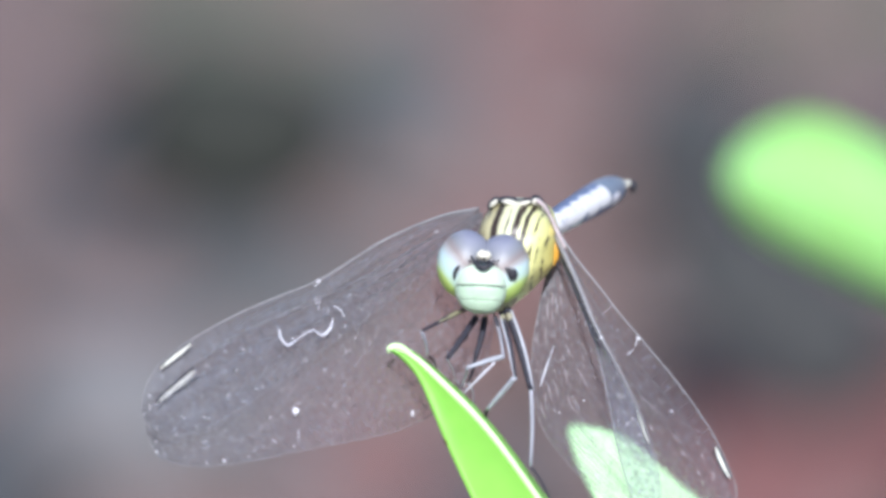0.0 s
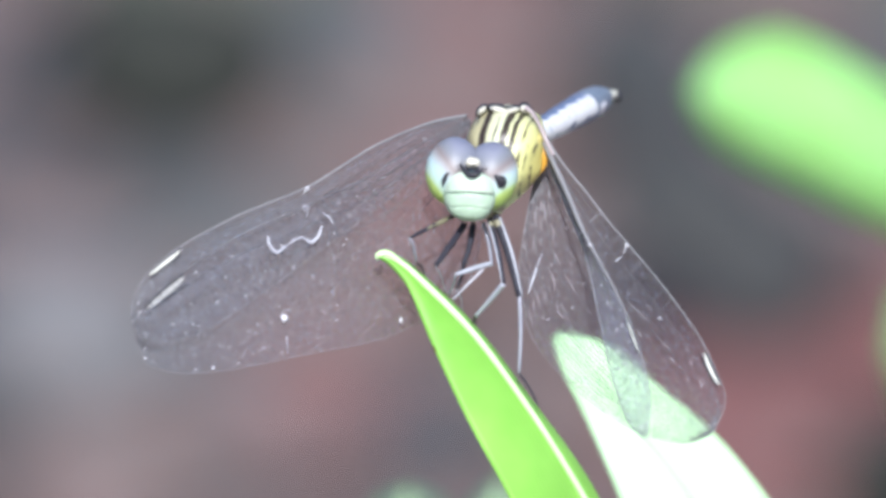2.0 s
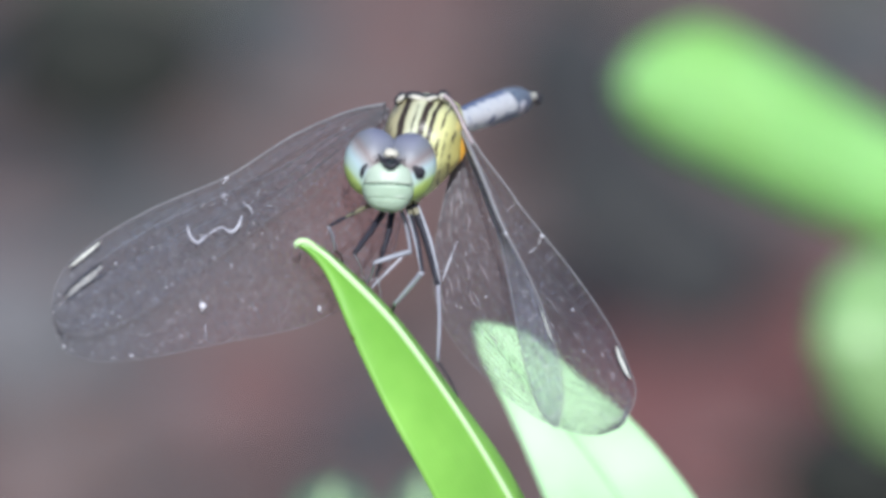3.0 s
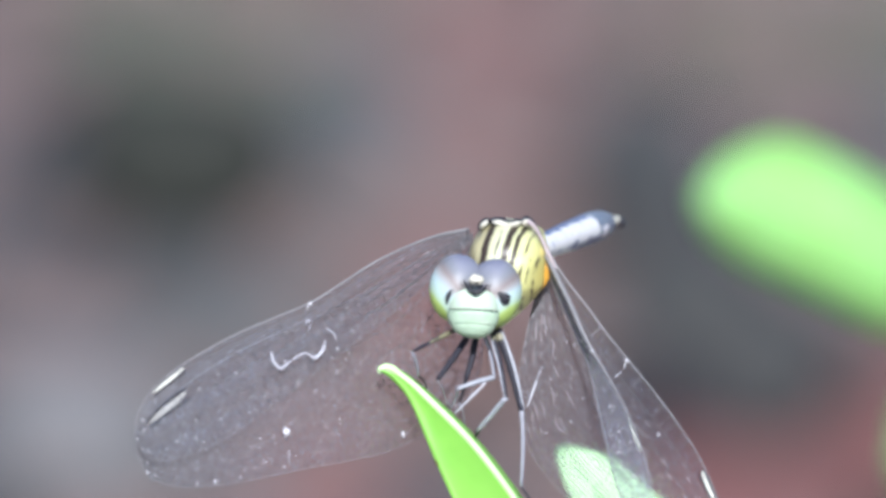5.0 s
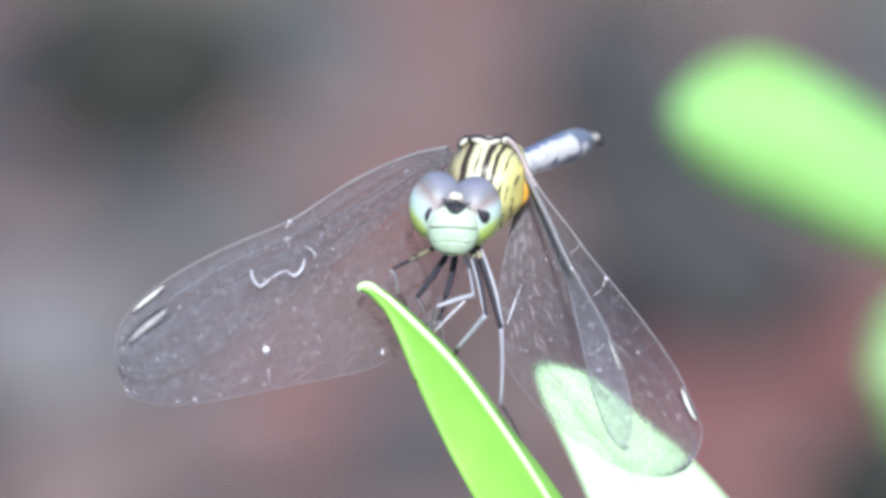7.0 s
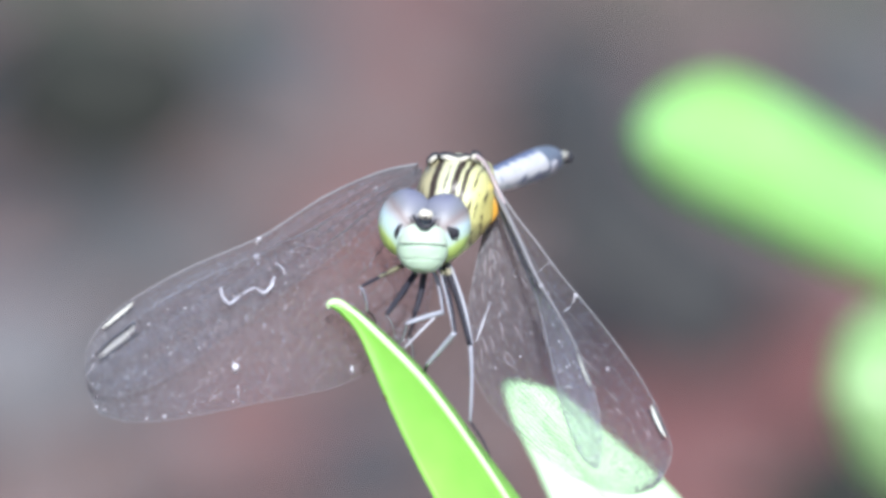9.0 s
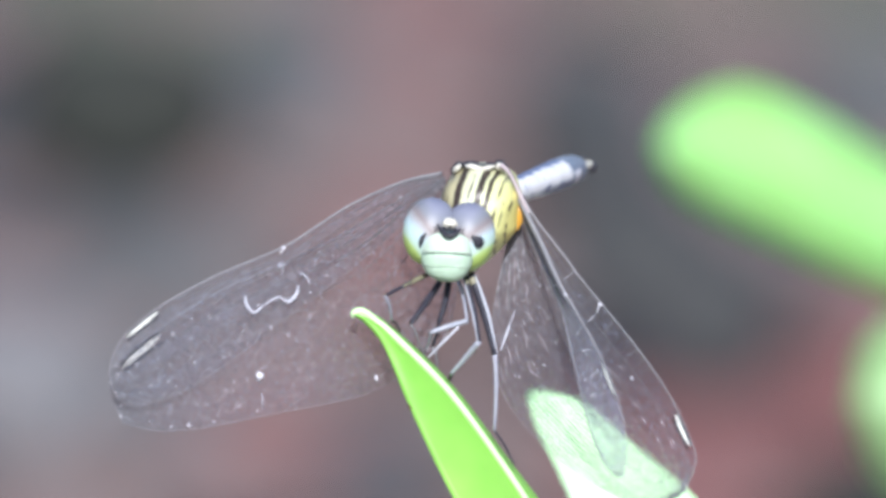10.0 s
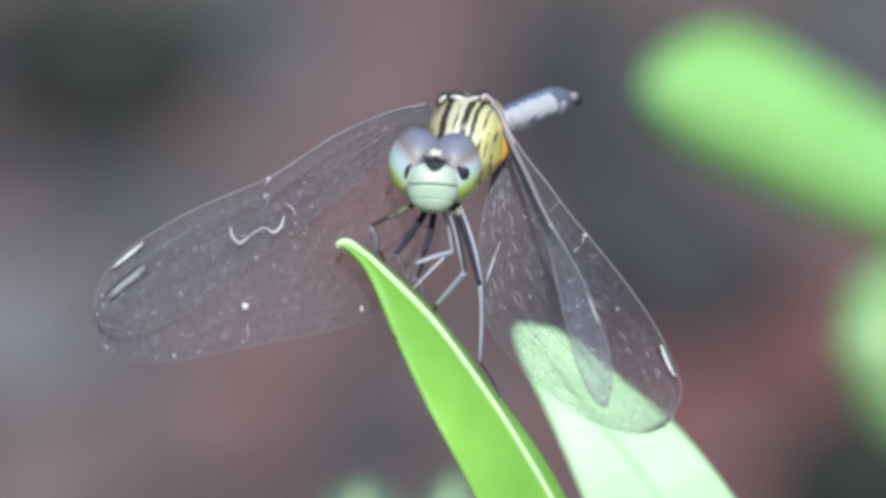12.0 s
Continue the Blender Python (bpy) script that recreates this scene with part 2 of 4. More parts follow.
LEAF = leaf_material("lime_leaf", (0.28, 0.575, 0.105), (0.18, 0.445, 0.060), (0.42, 0.84, 0.14), gloss=0.38)
# the whitish base colour carries this leaf's sun glare
LEAF_SUNLIT = leaf_material("sunlit_leaf", (0.57, 0.80, 0.54), (0.42, 0.72, 0.37), (0.46, 0.85, 0.30), rough=0.55, gloss=0.4)
LEAF_FAR = leaf_material("fresh_leaf", (0.32, 0.63, 0.23), (0.27, 0.56, 0.15), (0.38, 0.80, 0.12), rough=0.45, gloss=0.4)
LEAF_SIDE = leaf_material("soft_green_leaf", (0.32, 0.53, 0.24), (0.26, 0.46, 0.18), (0.36, 0.62, 0.2), gloss=0.6)
LEAF_LOW = leaf_material("grey_green_leaf", (0.16, 0.25, 0.17), (0.12, 0.20, 0.13), (0.22, 0.38, 0.18))
MIDRIB = plain("pale_midrib", (0.55, 0.76, 0.44), (0.44, 0.67, 0.30), 300, 0.4)
STEM = plain("green_stem", (0.14, 0.28, 0.05), (0.10, 0.2, 0.04), 60, 0.5)
# near-black colour for lumps that stand in for shadowed gaps
SHADOW_GAP = stone_material("shadow_gap", (0.025, 0.028, 0.024), (0.035, 0.037, 0.033))
# dark grey for the block and lump that replace shaded patches
SHADE_BLOCK = stone_material("shade_block", (0.048, 0.051, 0.053), (0.059, 0.062, 0.064))
SLATE = stone_material("slate_stone", (0.058, 0.060, 0.067), (0.072, 0.076, 0.082))
TERRACOTTA = stone_material("terracotta", (0.204, 0.116, 0.110), (0.180, 0.105, 0.100))
BRICK = stone_material("old_brick", (0.205, 0.096, 0.093), (0.180, 0.086, 0.083))
GREY_STONE = stone_material("mid_grey_stone", (0.096, 0.101, 0.104), (0.114, 0.118, 0.120))
MOSSY = stone_material("mossy_grey_stone", (0.102, 0.113, 0.088), (0.124, 0.131, 0.102))
PALE_STONE = stone_material("mauve_grey_stone", (0.140, 0.138, 0.145), (0.164, 0.161, 0.169))


# ---- builders ----
def mm(p):
    return Vector(p) * MM


def spline(points, t):
    """A smooth curve through the points, t from 0 to 1."""
    points = [Vector(p) for p in points]
    n = len(points) - 1
    i = min(int(t * n), n - 1)
    f = t * n - i
    p1, p2 = points[i], points[i + 1]
    p0 = points[i - 1] if i else p1 * 2 - p2
    p3 = points[i + 2] if i + 2 <= n else p2 * 2 - p1
    return 0.5 * ((2 * p1) + (p2 - p0) * f + (2 * p0 - 5 * p1 + 4 * p2 - p3) * f * f + (3 * p1 - p0 - 3 * p2 + p3) * f ** 3)


def part(name, bm, material, parent=None, label="", smooth=True):
    mesh = bpy.data.meshes.new(name)
    bmesh.ops.recalc_face_normals(bm, faces=bm.faces)
    for f in bm.faces:
        f.smooth = smooth
    bm.to_mesh(mesh)
    bm.free()
    for m in material if isinstance(material, (list, tuple)) else [material]:
        mesh.materials.append(m)
    ob = new(name, mesh)
    ob.parent = parent
    return tagged(ob, label)


def holder(name, at=None, parent=None):
    ob = new(name)
    ob.empty_display_size = 0.005
    if at is not None:
        ob.matrix_basis = at
    ob.parent = parent
    return ob


def add_tube(bm, points, radii, sides=10, steps=None, flat=1.0, caps=True):
    """A tapering round bar along a smooth curve; points in mm, radii in mm."""
    steps = steps or 6 * (len(points) - 1)
    rings, side = [], None
    for k in range(steps + 1):
        t = k / steps
        here = spline(points, t)
        ahead = (spline(points, min(1, t + 0.01)) - spline(points, max(0, t - 0.01))).normalized()
        if side is None:
            side = ahead.cross(Vector((0, 1, 0.2))).normalized()
        side = (side - ahead * side.dot(ahead)).normalized()
        up = ahead.cross(side)
        r = spline([(x, 0, 0) for x in radii], t).x
        rings.append([bm.verts.new(mm(here + side * math.cos(a) * r + up * math.sin(a) * r * flat))
                      for a in (2 * math.pi * j / sides for j in range(sides))])
    for a, b in zip(rings, rings[1:]):
        for j in range(sides):
            bm.faces.new((a[j], a[(j + 1) % sides], b[(j + 1) % sides], b[j]))
    if caps:
        bm.faces.new(rings[0][::-1])
        bm.faces.new(rings[-1])
    return bm


def tube(points, radii, **more):
    return add_tube(bmesh.new(), points, radii, **more)


def add_blob(bm, centre, radii, turn=(0, 0, 0), segments=28, rings=18, lumps=0.0, grain=1.0, square=2.0):
    """A rounded lump; centre and radii in mm, turn in degrees."""
    m = pose(*mm(centre), *turn) @ Matrix.Diagonal((*mm(radii), 1))
    made = bmesh.ops.create_uvsphere(bm, u_segments=segments, v_segments=rings, radius=1.0)["verts"]
    for v in made:
        v.co /= sum(abs(x) ** square for x in v.co) ** (1 / square)
        if lumps:
            v.co *= 1 + lumps * noise.noise(v.co * grain + Vector(centre))
        v.co = m @ v.co
    return bm


def blob(centre, radii, turn=(0, 0, 0), **more):
    return add_blob(bmesh.new(), centre, radii, turn, **more)


def near_at(points, at):
    """The same points told from another origin, in mm."""
    return [Vector(p) - Vector(at) for p in points]


# ---- ground ----
def build_ground():
    bm = bmesh.new()
    inner = [(-1.2 + 0.03 * i) for i in range(81)]
    xs = [-400, -60, -12, -4] + inner + [4, 12, 60, 400]
    ys = [-400, -60, -12, -4] + [y + 1.2 for y in inner] + [6, 12, 60, 400]
    grid = [[bm.verts.new((x, y, 0.006 * noise.noise(Vector((x, y, 0)) * 9) - 0.003 if abs(x) < 3 and -3 < y < 5 else -0.003)) for x in xs] for y in ys]
    for a, b in zip(grid, grid[1:]):
        for i in range(len(xs) - 1):
            bm.faces.new((a[i], a[i + 1], b[i + 1], b[i]))
    tagged(part("ground", bm, SOIL), "reddish brown mulch soil of a garden bed", "ground", kind="structure")


build_ground()


def stone(at, radii, turn, material, label, sharp=0.35, group="stones on the soil"):
    """A weathered stone half sunk in the soil; metres."""
    bm = bmesh.new()
    made = bmesh.ops.create_icosphere(bm, subdivisions=4, radius=1.0)["verts"]
    seed = Vector((at[0] * 37, at[1] * 17, 3))
    for v in made:
        n = v.co.normalized()
        v.co = n * (1 + sharp * 0.35 * noise.noise(n * 1.3 + seed) + 0.08 * noise.noise(n * 4 + seed))
        v.co = Vector((v.co.x * radii[0], v.co.y * radii[1], v.co.z * radii[2]))
    ob = part("stone", bm, material)
    ob.matrix_basis = pose(at[0], at[1], at[2], 0, 0, turn)
    return tagged(ob, label, "stone", group)


stone((-0.0467, 1.4723, -0.0005), (0.0300, 0.0751, 0.0040), 0, SLATE, "flat blue-grey slate sunk in the soil", 0.25)
stone((-0.0417, 1.5778, -0.0005), (0.0294, 0.0357, 0.0040), 0, MOSSY, "flat greenish grey stone sunk in the soil", 0.25)
stone((-0.0222, 1.4850, -0.0005), (0.0140, 0.0800, 0.0040), 0, GREY_STONE, "flat mid grey stone sunk in the soil", 0.25)
stone((-0.0660, 1.4305, -0.0005), (0.0152, 0.0463, 0.0040), 0, SLATE, "flat blue-grey slate sunk in the soil", 0.25)
stone((-0.0599, 1.3265, 0.0066), (0.0177, 0.0200, 0.0115), 0, PALE_STONE, "pale mauve-grey stone half sunk in the soil", 0.3)
stone((-0.0410, 1.3473, -0.0005), (0.0155, 0.0329, 0.0040), 0, PALE_STONE, "flat pale mauve-grey stone sunk in the soil", 0.25)
stone((-0.0457, 1.2989, -0.0005), (0.0183, 0.0324, 0.0040), 0, PALE_STONE, "flat pale mauve-grey stone sunk in the soil", 0.25)
stone((-0.0362, 1.4184, -0.0005), (0.0255, 0.0420, 0.0040), 0, GREY_STONE, "flat mid grey stone sunk in the soil", 0.25)
# added lump: deep shade in the bed, given as a dark shape
stone((-0.0468, 1.4511, 0.0127), (0.0181, 0.0200, 0.0137), 0, SHADOW_GAP, "dark lump standing in for a shadowed gap in the bed", 0.3)
stone((-0.0033, 1.5185, -0.0005), (0.0140, 0.1049, 0.0040), 0, TERRACOTTA, "flat worn terracotta piece sunk in the soil", 0.25)
stone((-0.0118, 1.3909, 0.0058), (0.0102, 0.0200, 0.0102), 0, TERRACOTTA, "worn terracotta lump half sunk in the soil", 0.3)
stone((-0.0084, 1.3045, -0.0005), (0.0130, 0.0324, 0.0040), 0, SLATE, "flat blue-grey slate sunk in the soil", 0.25)
stone((-0.0246, 1.3243, -0.0005), (0.0154, 0.0356, 0.0040), 0, TERRACOTTA, "flat worn terracotta piece sunk in the soil", 0.25)
stone((-0.0772, 1.2843, 0.0065), (0.0114, 0.0200, 0.0114), 0, SLATE, "blue-grey slate stone half sunk in the soil", 0.3)
stone((0.0430, 1.3180, -0.0005), (0.0290, 0.0600, 0.0040), 0, BRICK, "flat worn piece of dark red brick sunk in the soil", 0.25)
stone((0.0594, 1.3401, 0.0044), (0.0116, 0.0200, 0.0077), 0, BRICK, "worn piece of dark red brick half sunk in the soil", 0.3)
# another dark shape added in place of shade
stone((0.0563, 1.2610, 0.0060), (0.0135, 0.0200, 0.0105), 0, SHADOW_GAP, "dark lump standing in for a shadowed gap in the bed", 0.3)
stone((0.0433, 1.5778, -0.0005), (0.0277, 0.0324, 0.0040), 0, MOSSY, "flat greenish grey stone sunk in the soil", 0.25)
stone((0.0606, 1.4832, 0.0051), (0.0122, 0.0200, 0.0089), 0, GREY_STONE, "mid grey stone half sunk in the soil", 0.3)
# added dark lump where the bed lies in shade
stone((0.0193, 1.4620, 0.0073), (0.0121, 0.0200, 0.0129), 0, SHADE_BLOCK, "dark lump standing in for shade among the stones", 0.3)


def leaning_block(at, size, turns, material, label):
    """A rough squared block that stands on one edge; metres."""
    bm = bmesh.new()
    bmesh.ops.create_cube(bm, size=2.0)
    bmesh.ops.subdivide_edges(bm, edges=bm.edges, cuts=7, use_grid_fill=True)
    for v in bm.verts:
        r = v.co.copy()
        v.co = r * (0.92 + 0.08 / max(1.0, r.length / 1.1)) * (1 + 0.07 * noise.noise(r * 1.7))
        v.co = Vector((v.co.x * size[0], v.co.y * size[1], v.co.z * size[2]))
    ob = part("stone", bm, material)
    ob.matrix_basis = pose(*at, *turns)
    return tagged(ob, label, "stone", "stones on the soil")


# added block whose dark shape stands for a shadowed gap
leaning_block((0.0300, 1.3400, 0.0190), (0.0097, 0.010, 0.0164), (0, -49, 0), SHADE_BLOCK, "dark block on its edge standing in for a shadowed gap")


def mulch_chips():
    """Loose chips of bark over the bed."""
    rng = random.Random(4)
    bm = bmesh.new()
    for k in range(2600):
        x, y = rng.gauss(0, 0.45), 1.45 + rng.gauss(0, 0.6)
        l, w, h = rng.uniform(0.004, 0.014), rng.uniform(0.003, 0.006), rng.uniform(0.001, 0.003)
        m = pose(x, y, 0.003, rng.uniform(-25, 25), rng.uniform(-25, 25), rng.uniform(0, 360))
        vs = [bm.verts.new(m @ Vector((sx * l * (0.7 if sz > 0 else 1), sy * w, sz * h))) for sx in (-1, 1) for sy in (-1, 1) for sz in (-1, 1)]
        for f in ((0, 1, 3, 2), (4, 6, 7, 5), (0, 4, 5, 1), (2, 3, 7, 6), (0, 2, 6, 4), (1, 5, 7, 3)):
            bm.faces.new([vs[i] for i in f])
    tagged(part("bark_chips", bm, SOIL, smooth=False), "scattered reddish brown bark chips on the soil", "mulch", kind="stuff")


mulch_chips()


# ---- plants ----
def blade(left, middle, right, thick=0.35, rows=60, cols=9, bow=0.4, ripple=0.0, arch=0.0):
    """A leaf blade between its two edges, creased along the middle, with both faces and a rim; mm."""
    bm = bmesh.new()
    uv = bm.loops.layers.uv.new("UVMap")
    sheets, spots = [], {}
    for sign in (-0.5, 0.5):
        sheet = []
        for i in range(rows + 1):
            t = i / rows
            a, m, b = spline(left, t), spline(middle, t), spline(right, t)
            line = []
            for j in range(2 * cols + 1):
                f = j / cols - 1
                p = m.lerp(a, -f) if f < 0 else m.lerp(b, f)
                swell = (1 - (2 * abs(f) - 1) ** 2) * bow
                p = p + Vector((0, -swell + arch * f * f + ripple * math.sin(t * 21 + f * 2) * abs(f), 0))
                p = p + Vector((0, sign * thick * (1 - 0.7 * f * f), 0))
                v = bm.verts.new(mm(p))
                spots[v] = (f * 0.5 + 0.5, t * 6 + abs(f) * 0.9)
                line.append(v)
            sheet.append(line)
        sheets.append(sheet)
    n = 2 * cols
    for s, sheet in enumerate(sheets):
        for a, b in zip(sheet, sheet[1:]):
            for j in range(n):
                q = (a[j], a[j + 1], b[j + 1], b[j])
                bm.faces.new(q if s else q[::-1])
    f0, f1 = sheets
    for i in range(rows):
        for j in (0, n):
            bm.faces.new((f0[i][j], f1[i][j], f1[i + 1][j], f0[i + 1][j]))
    for i in (0, rows):
        for j in range(n):
            bm.faces.new((f0[i][j], f0[i][j + 1], f1[i][j + 1], f1[i][j]))
    for f in bm.faces:
        for l in f.loops:
            l[uv].uv = spots[l.vert]
    return bm


def leaf(parent, left, middle, right, material, label, rib=0.35, rib_tip=0.3, rib_material=None, **more):
    ob = part("leaf", blade(left, middle, right, **more), material, parent, label)
    lift = [Vector(p) + Vector((0, -0.25, 0)) for p in middle]
    part("midrib", tube(lift, [rib_tip * 0.5, rib_tip, rib * 0.9, rib, rib], sides=8, steps=50), rib_material or MIDRIB, ob, "pale raised midrib")
    return ob


def stem_to_ground(parent, top, lean=(0, 0)):
    """A stem from a place in the subject's space, in mm, straight down to the soil."""
    inv = SUBJECT.inverted()
    start = SUBJECT @ mm(top)
    foot = inv @ Vector((start.x + lean[0], start.y + lean[1], -0.01))
    a, b = Vector(top), foot / MM
    pts = [a, a.lerp(b, 0.33) + Vector((1.5, 0, 0)), a.lerp(b, 0.66) - Vector((1.5, 0, 0)), b]
    return part("stem", tube(pts, [1.1, 1.6, 2.1, 2.6], sides=12, steps=40), STEM, parent, "slender green stem")


def build_perch_plant():
    """The plant in front: the leaf that the fly stands on and a broad leaf, painted sun-pale, close behind it."""
    plant = holder("leafy_plant", SUBJECT.copy())
    tagged(plant, "lime green broad-leaved garden plant with pointed leaves", "plant")
    leaf(plant, [(-6.76, -0.2, -6.16), (-5.92, -0.4, -6.76), (-4.64, -0.7, -8.36), (-2.88, -1.2, -12.51), (-0.52, -1.6, -17.54), (2.00, -1.6, -22.18), (4.80, -0.5, -27.47), (8.42, 3, -32.75), (13.49, 10, -38.33)],
         [(-6.80, -0.1, -5.92), (-5.36, 0, -6.40), (-3.84, 0.2, -7.68), (-0.08, 0.8, -11.49), (3.48, 1.6, -16.30), (6.09, 2.4, -20.31), (8.74, 4, -24.95), (11.45, 7, -30.42), (14.02, 11, -38.36)],
         [(-6.64, 0.2, -5.64), (-5.16, 0.8, -6.12), (-3.56, 1.4, -7.37), (0.24, 2.4, -11.10), (4.25, 3.4, -16.40), (7.42, 4.2, -20.74), (9.84, 6, -24.98), (12.68, 9, -30.86), (14.60, 12, -38.38)],
         LEAF, "glossy lime green pointed leaf with a pale curled tip", rib=0.25, rib_tip=0.26, thick=0.3, bow=0.35)
    part("leaf_tip", tube([(-6.88, -0.3, -6.28), (-6.76, -0.4, -5.92), (-6.12, -0.35, -5.84), (-5.20, -0.2, -6.52), (-4.20, 0, -7.48)], [0.10, 0.24, 0.26, 0.24, 0.16], sides=10, steps=18), MIDRIB, plant, "pale hooked leaf tip")
    part("nick", blob((-2.84, -1.2, -12.59), (0.1, 0.2, 0.26), (0, -24, 0), lumps=0.3, grain=2.0), ROT, plant, "small brown nick in the leaf edge")
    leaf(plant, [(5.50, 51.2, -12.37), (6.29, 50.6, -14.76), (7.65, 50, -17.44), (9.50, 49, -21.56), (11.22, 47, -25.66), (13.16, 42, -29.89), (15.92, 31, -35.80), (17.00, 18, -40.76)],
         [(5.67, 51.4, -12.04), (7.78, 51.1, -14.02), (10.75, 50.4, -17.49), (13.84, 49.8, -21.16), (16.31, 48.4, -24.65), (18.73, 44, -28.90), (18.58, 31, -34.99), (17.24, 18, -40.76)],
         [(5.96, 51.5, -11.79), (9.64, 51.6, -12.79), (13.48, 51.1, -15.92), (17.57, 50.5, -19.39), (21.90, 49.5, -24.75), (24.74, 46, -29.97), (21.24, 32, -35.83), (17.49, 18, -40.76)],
         LEAF_SUNLIT, "broad green leaf with sun glare put into its pale colour", rib_material=LEAF_SUNLIT, rib=0.3, rib_tip=0.2, thick=0.35, bow=0.25)
    part("petiole", tube([(14.02, 11, -38.24), (15.34, 14, -41.06), (16.57, 16, -44.75)], [0.5, 0.7, 0.9], sides=10), STEM, plant)
    part("petiole", tube([(17.24, 18, -40.68), (16.99, 17, -42.76), (16.57, 16, -44.75)], [0.5, 0.7, 0.9], sides=10), STEM, plant)
    stem_to_ground(plant, (16.57, 16, -44.55), (0.02, 0.03))
    return plant


def build_back_plant():
    """A second plant farther back; two of its leaves reach in."""
    plant = holder("leafy_plant", SUBJECT @ pose(0, 0, -0.35 * MM))
    tagged(plant, "tall garden plant with long bright green leaves standing farther back", "plant")
    leaf(plant, [(18.42, 382, 7.18), (19.67, 382, 9.38), (22.60, 383, 11.30), (26.63, 384, 12.01), (32.17, 385, 9.60), (40.73, 388, 4.38), (50.45, 390, -1.56), (60.60, 392, -10.95)],
         [(18.37, 382, 6.57), (20.38, 382, 6.78), (23.90, 383, 5.98), (27.68, 384, 4.42), (33.23, 385, 1.66), (40.73, 388, -2.11), (50.45, 390, -7.81), (60.85, 392, -11.96)],
         [(18.47, 382, 5.97), (19.67, 382, 3.36), (22.90, 383, 1.05), (27.28, 384, -1.05), (33.83, 385, -4.07), (40.73, 388, -7.10), (50.96, 390, -12.95), (61.10, 392, -12.97)],
         LEAF_FAR, "long bright green leaf with a rounded tip", rib_material=LEAF_FAR, rib=0.8, rib_tip=0.5, thick=0.5, bow=0.4, arch=3.2)
    leaf(plant, [(35.71, 378, -15.57), (36.56, 378, -11.57), (39.31, 378, -8.81), (43.87, 380, -7.82), (49.99, 384, -9.09), (55.63, 388, -12.64), (61.30, 392, -19.73)],
         [(35.66, 378, -16.18), (38.29, 377, -16.57), (41.79, 377, -17.07), (45.85, 379, -17.59), (50.97, 383, -18.38), (56.14, 388, -19.43), (61.55, 392, -20.74)],
         [(35.76, 378, -16.83), (37.31, 378, -21.58), (40.31, 378, -24.84), (44.87, 380, -27.12), (50.49, 384, -27.18), (56.14, 388, -24.72), (61.70, 392, -21.75)],
         LEAF_SIDE, "broad soft green leaf on the same stem", rib_material=LEAF_SIDE, rib=0.8, rib_tip=0.5, thick=0.5, bow=0.4, arch=4.0)
    part("petiole", tube([(60.59, 392, -11.91), (64.16, 393, -14.69), (66.72, 394, -19.75)], [0.8, 1.0, 1.3], sides=10), STEM, plant)
    part("petiole", tube([(60.59, 392, -20.74), (64.66, 393, -22.77), (66.72, 394, -27.83)], [0.8, 1.0, 1.3], sides=10), STEM, plant)
    stem_to_ground(plant, (66.72, 394, -15.71), (0.02, 0.02))


def build_low_plant():
    """Two blunt leaves that reach up from below."""
    plant = holder("leafy_plant", SUBJECT.copy())
    tagged(plant, "low plant with dull grey-green blunt leaves", "plant")
    leaf(plant, [(-6.44, 250, -26.80), (-8.40, 250, -27.36), (-9.71, 250, -29.23), (-9.99, 250, -32.49), (-8.41, 252, -38.14), (-3.75, 256, -43.84)],
         [(-6.07, 250, -26.71), (-6.16, 249, -28.28), (-6.25, 249, -30.61), (-6.06, 249, -33.87), (-5.14, 252, -38.60), (-3.42, 256, -43.84)],
         [(-5.69, 250, -26.80), (-3.73, 250, -27.45), (-2.52, 250, -29.23), (-2.24, 250, -32.49), (-2.34, 252, -38.14), (-3.09, 256, -43.84)],
         LEAF_LOW, "dull grey-green blunt leaf", rib=0.6, rib_tip=0.4, thick=0.4, bow=1.0)
    leaf(plant, [(1.40, 248, -25.84), (-0.47, 248, -27.33), (-1.49, 248, -29.19), (-2.24, 248, -32.46), (-3.04, 251, -38.11), (-3.51, 256, -44.31)],
         [(1.68, 248, -25.84), (1.40, 247, -27.78), (1.02, 247, -30.11), (0.28, 247, -33.37), (-1.17, 251, -38.35), (-3.18, 256, -44.31)],
         [(1.96, 248, -25.88), (3.36, 248, -27.10), (3.73, 248, -29.19), (3.08, 248, -32.92), (0.93, 251, -38.35), (-2.86, 256, -44.31)],
         LEAF_LOW, "dull grey-green blunt leaf", rib=0.6, rib_tip=0.4, thick=0.4, bow=1.0)
    stem_to_ground(plant, (-3.28, 256, -43.84), (0.0, 0.02))


build_perch_plant()
build_back_plant()
build_low_plant()


# ---- dragonfly ----
FACE_PROFILE = [(0.5, 0.7, 0), (1.50, 1.2, 0), (1.74, 1.42, 0), (1.81, 1.5, 0), (1.84, 1.55, 0), (1.79, 1.5, 0), (1.58, 1.4, 0), (1.2, 1.2, 0), (0.35, 0.8, 0)]


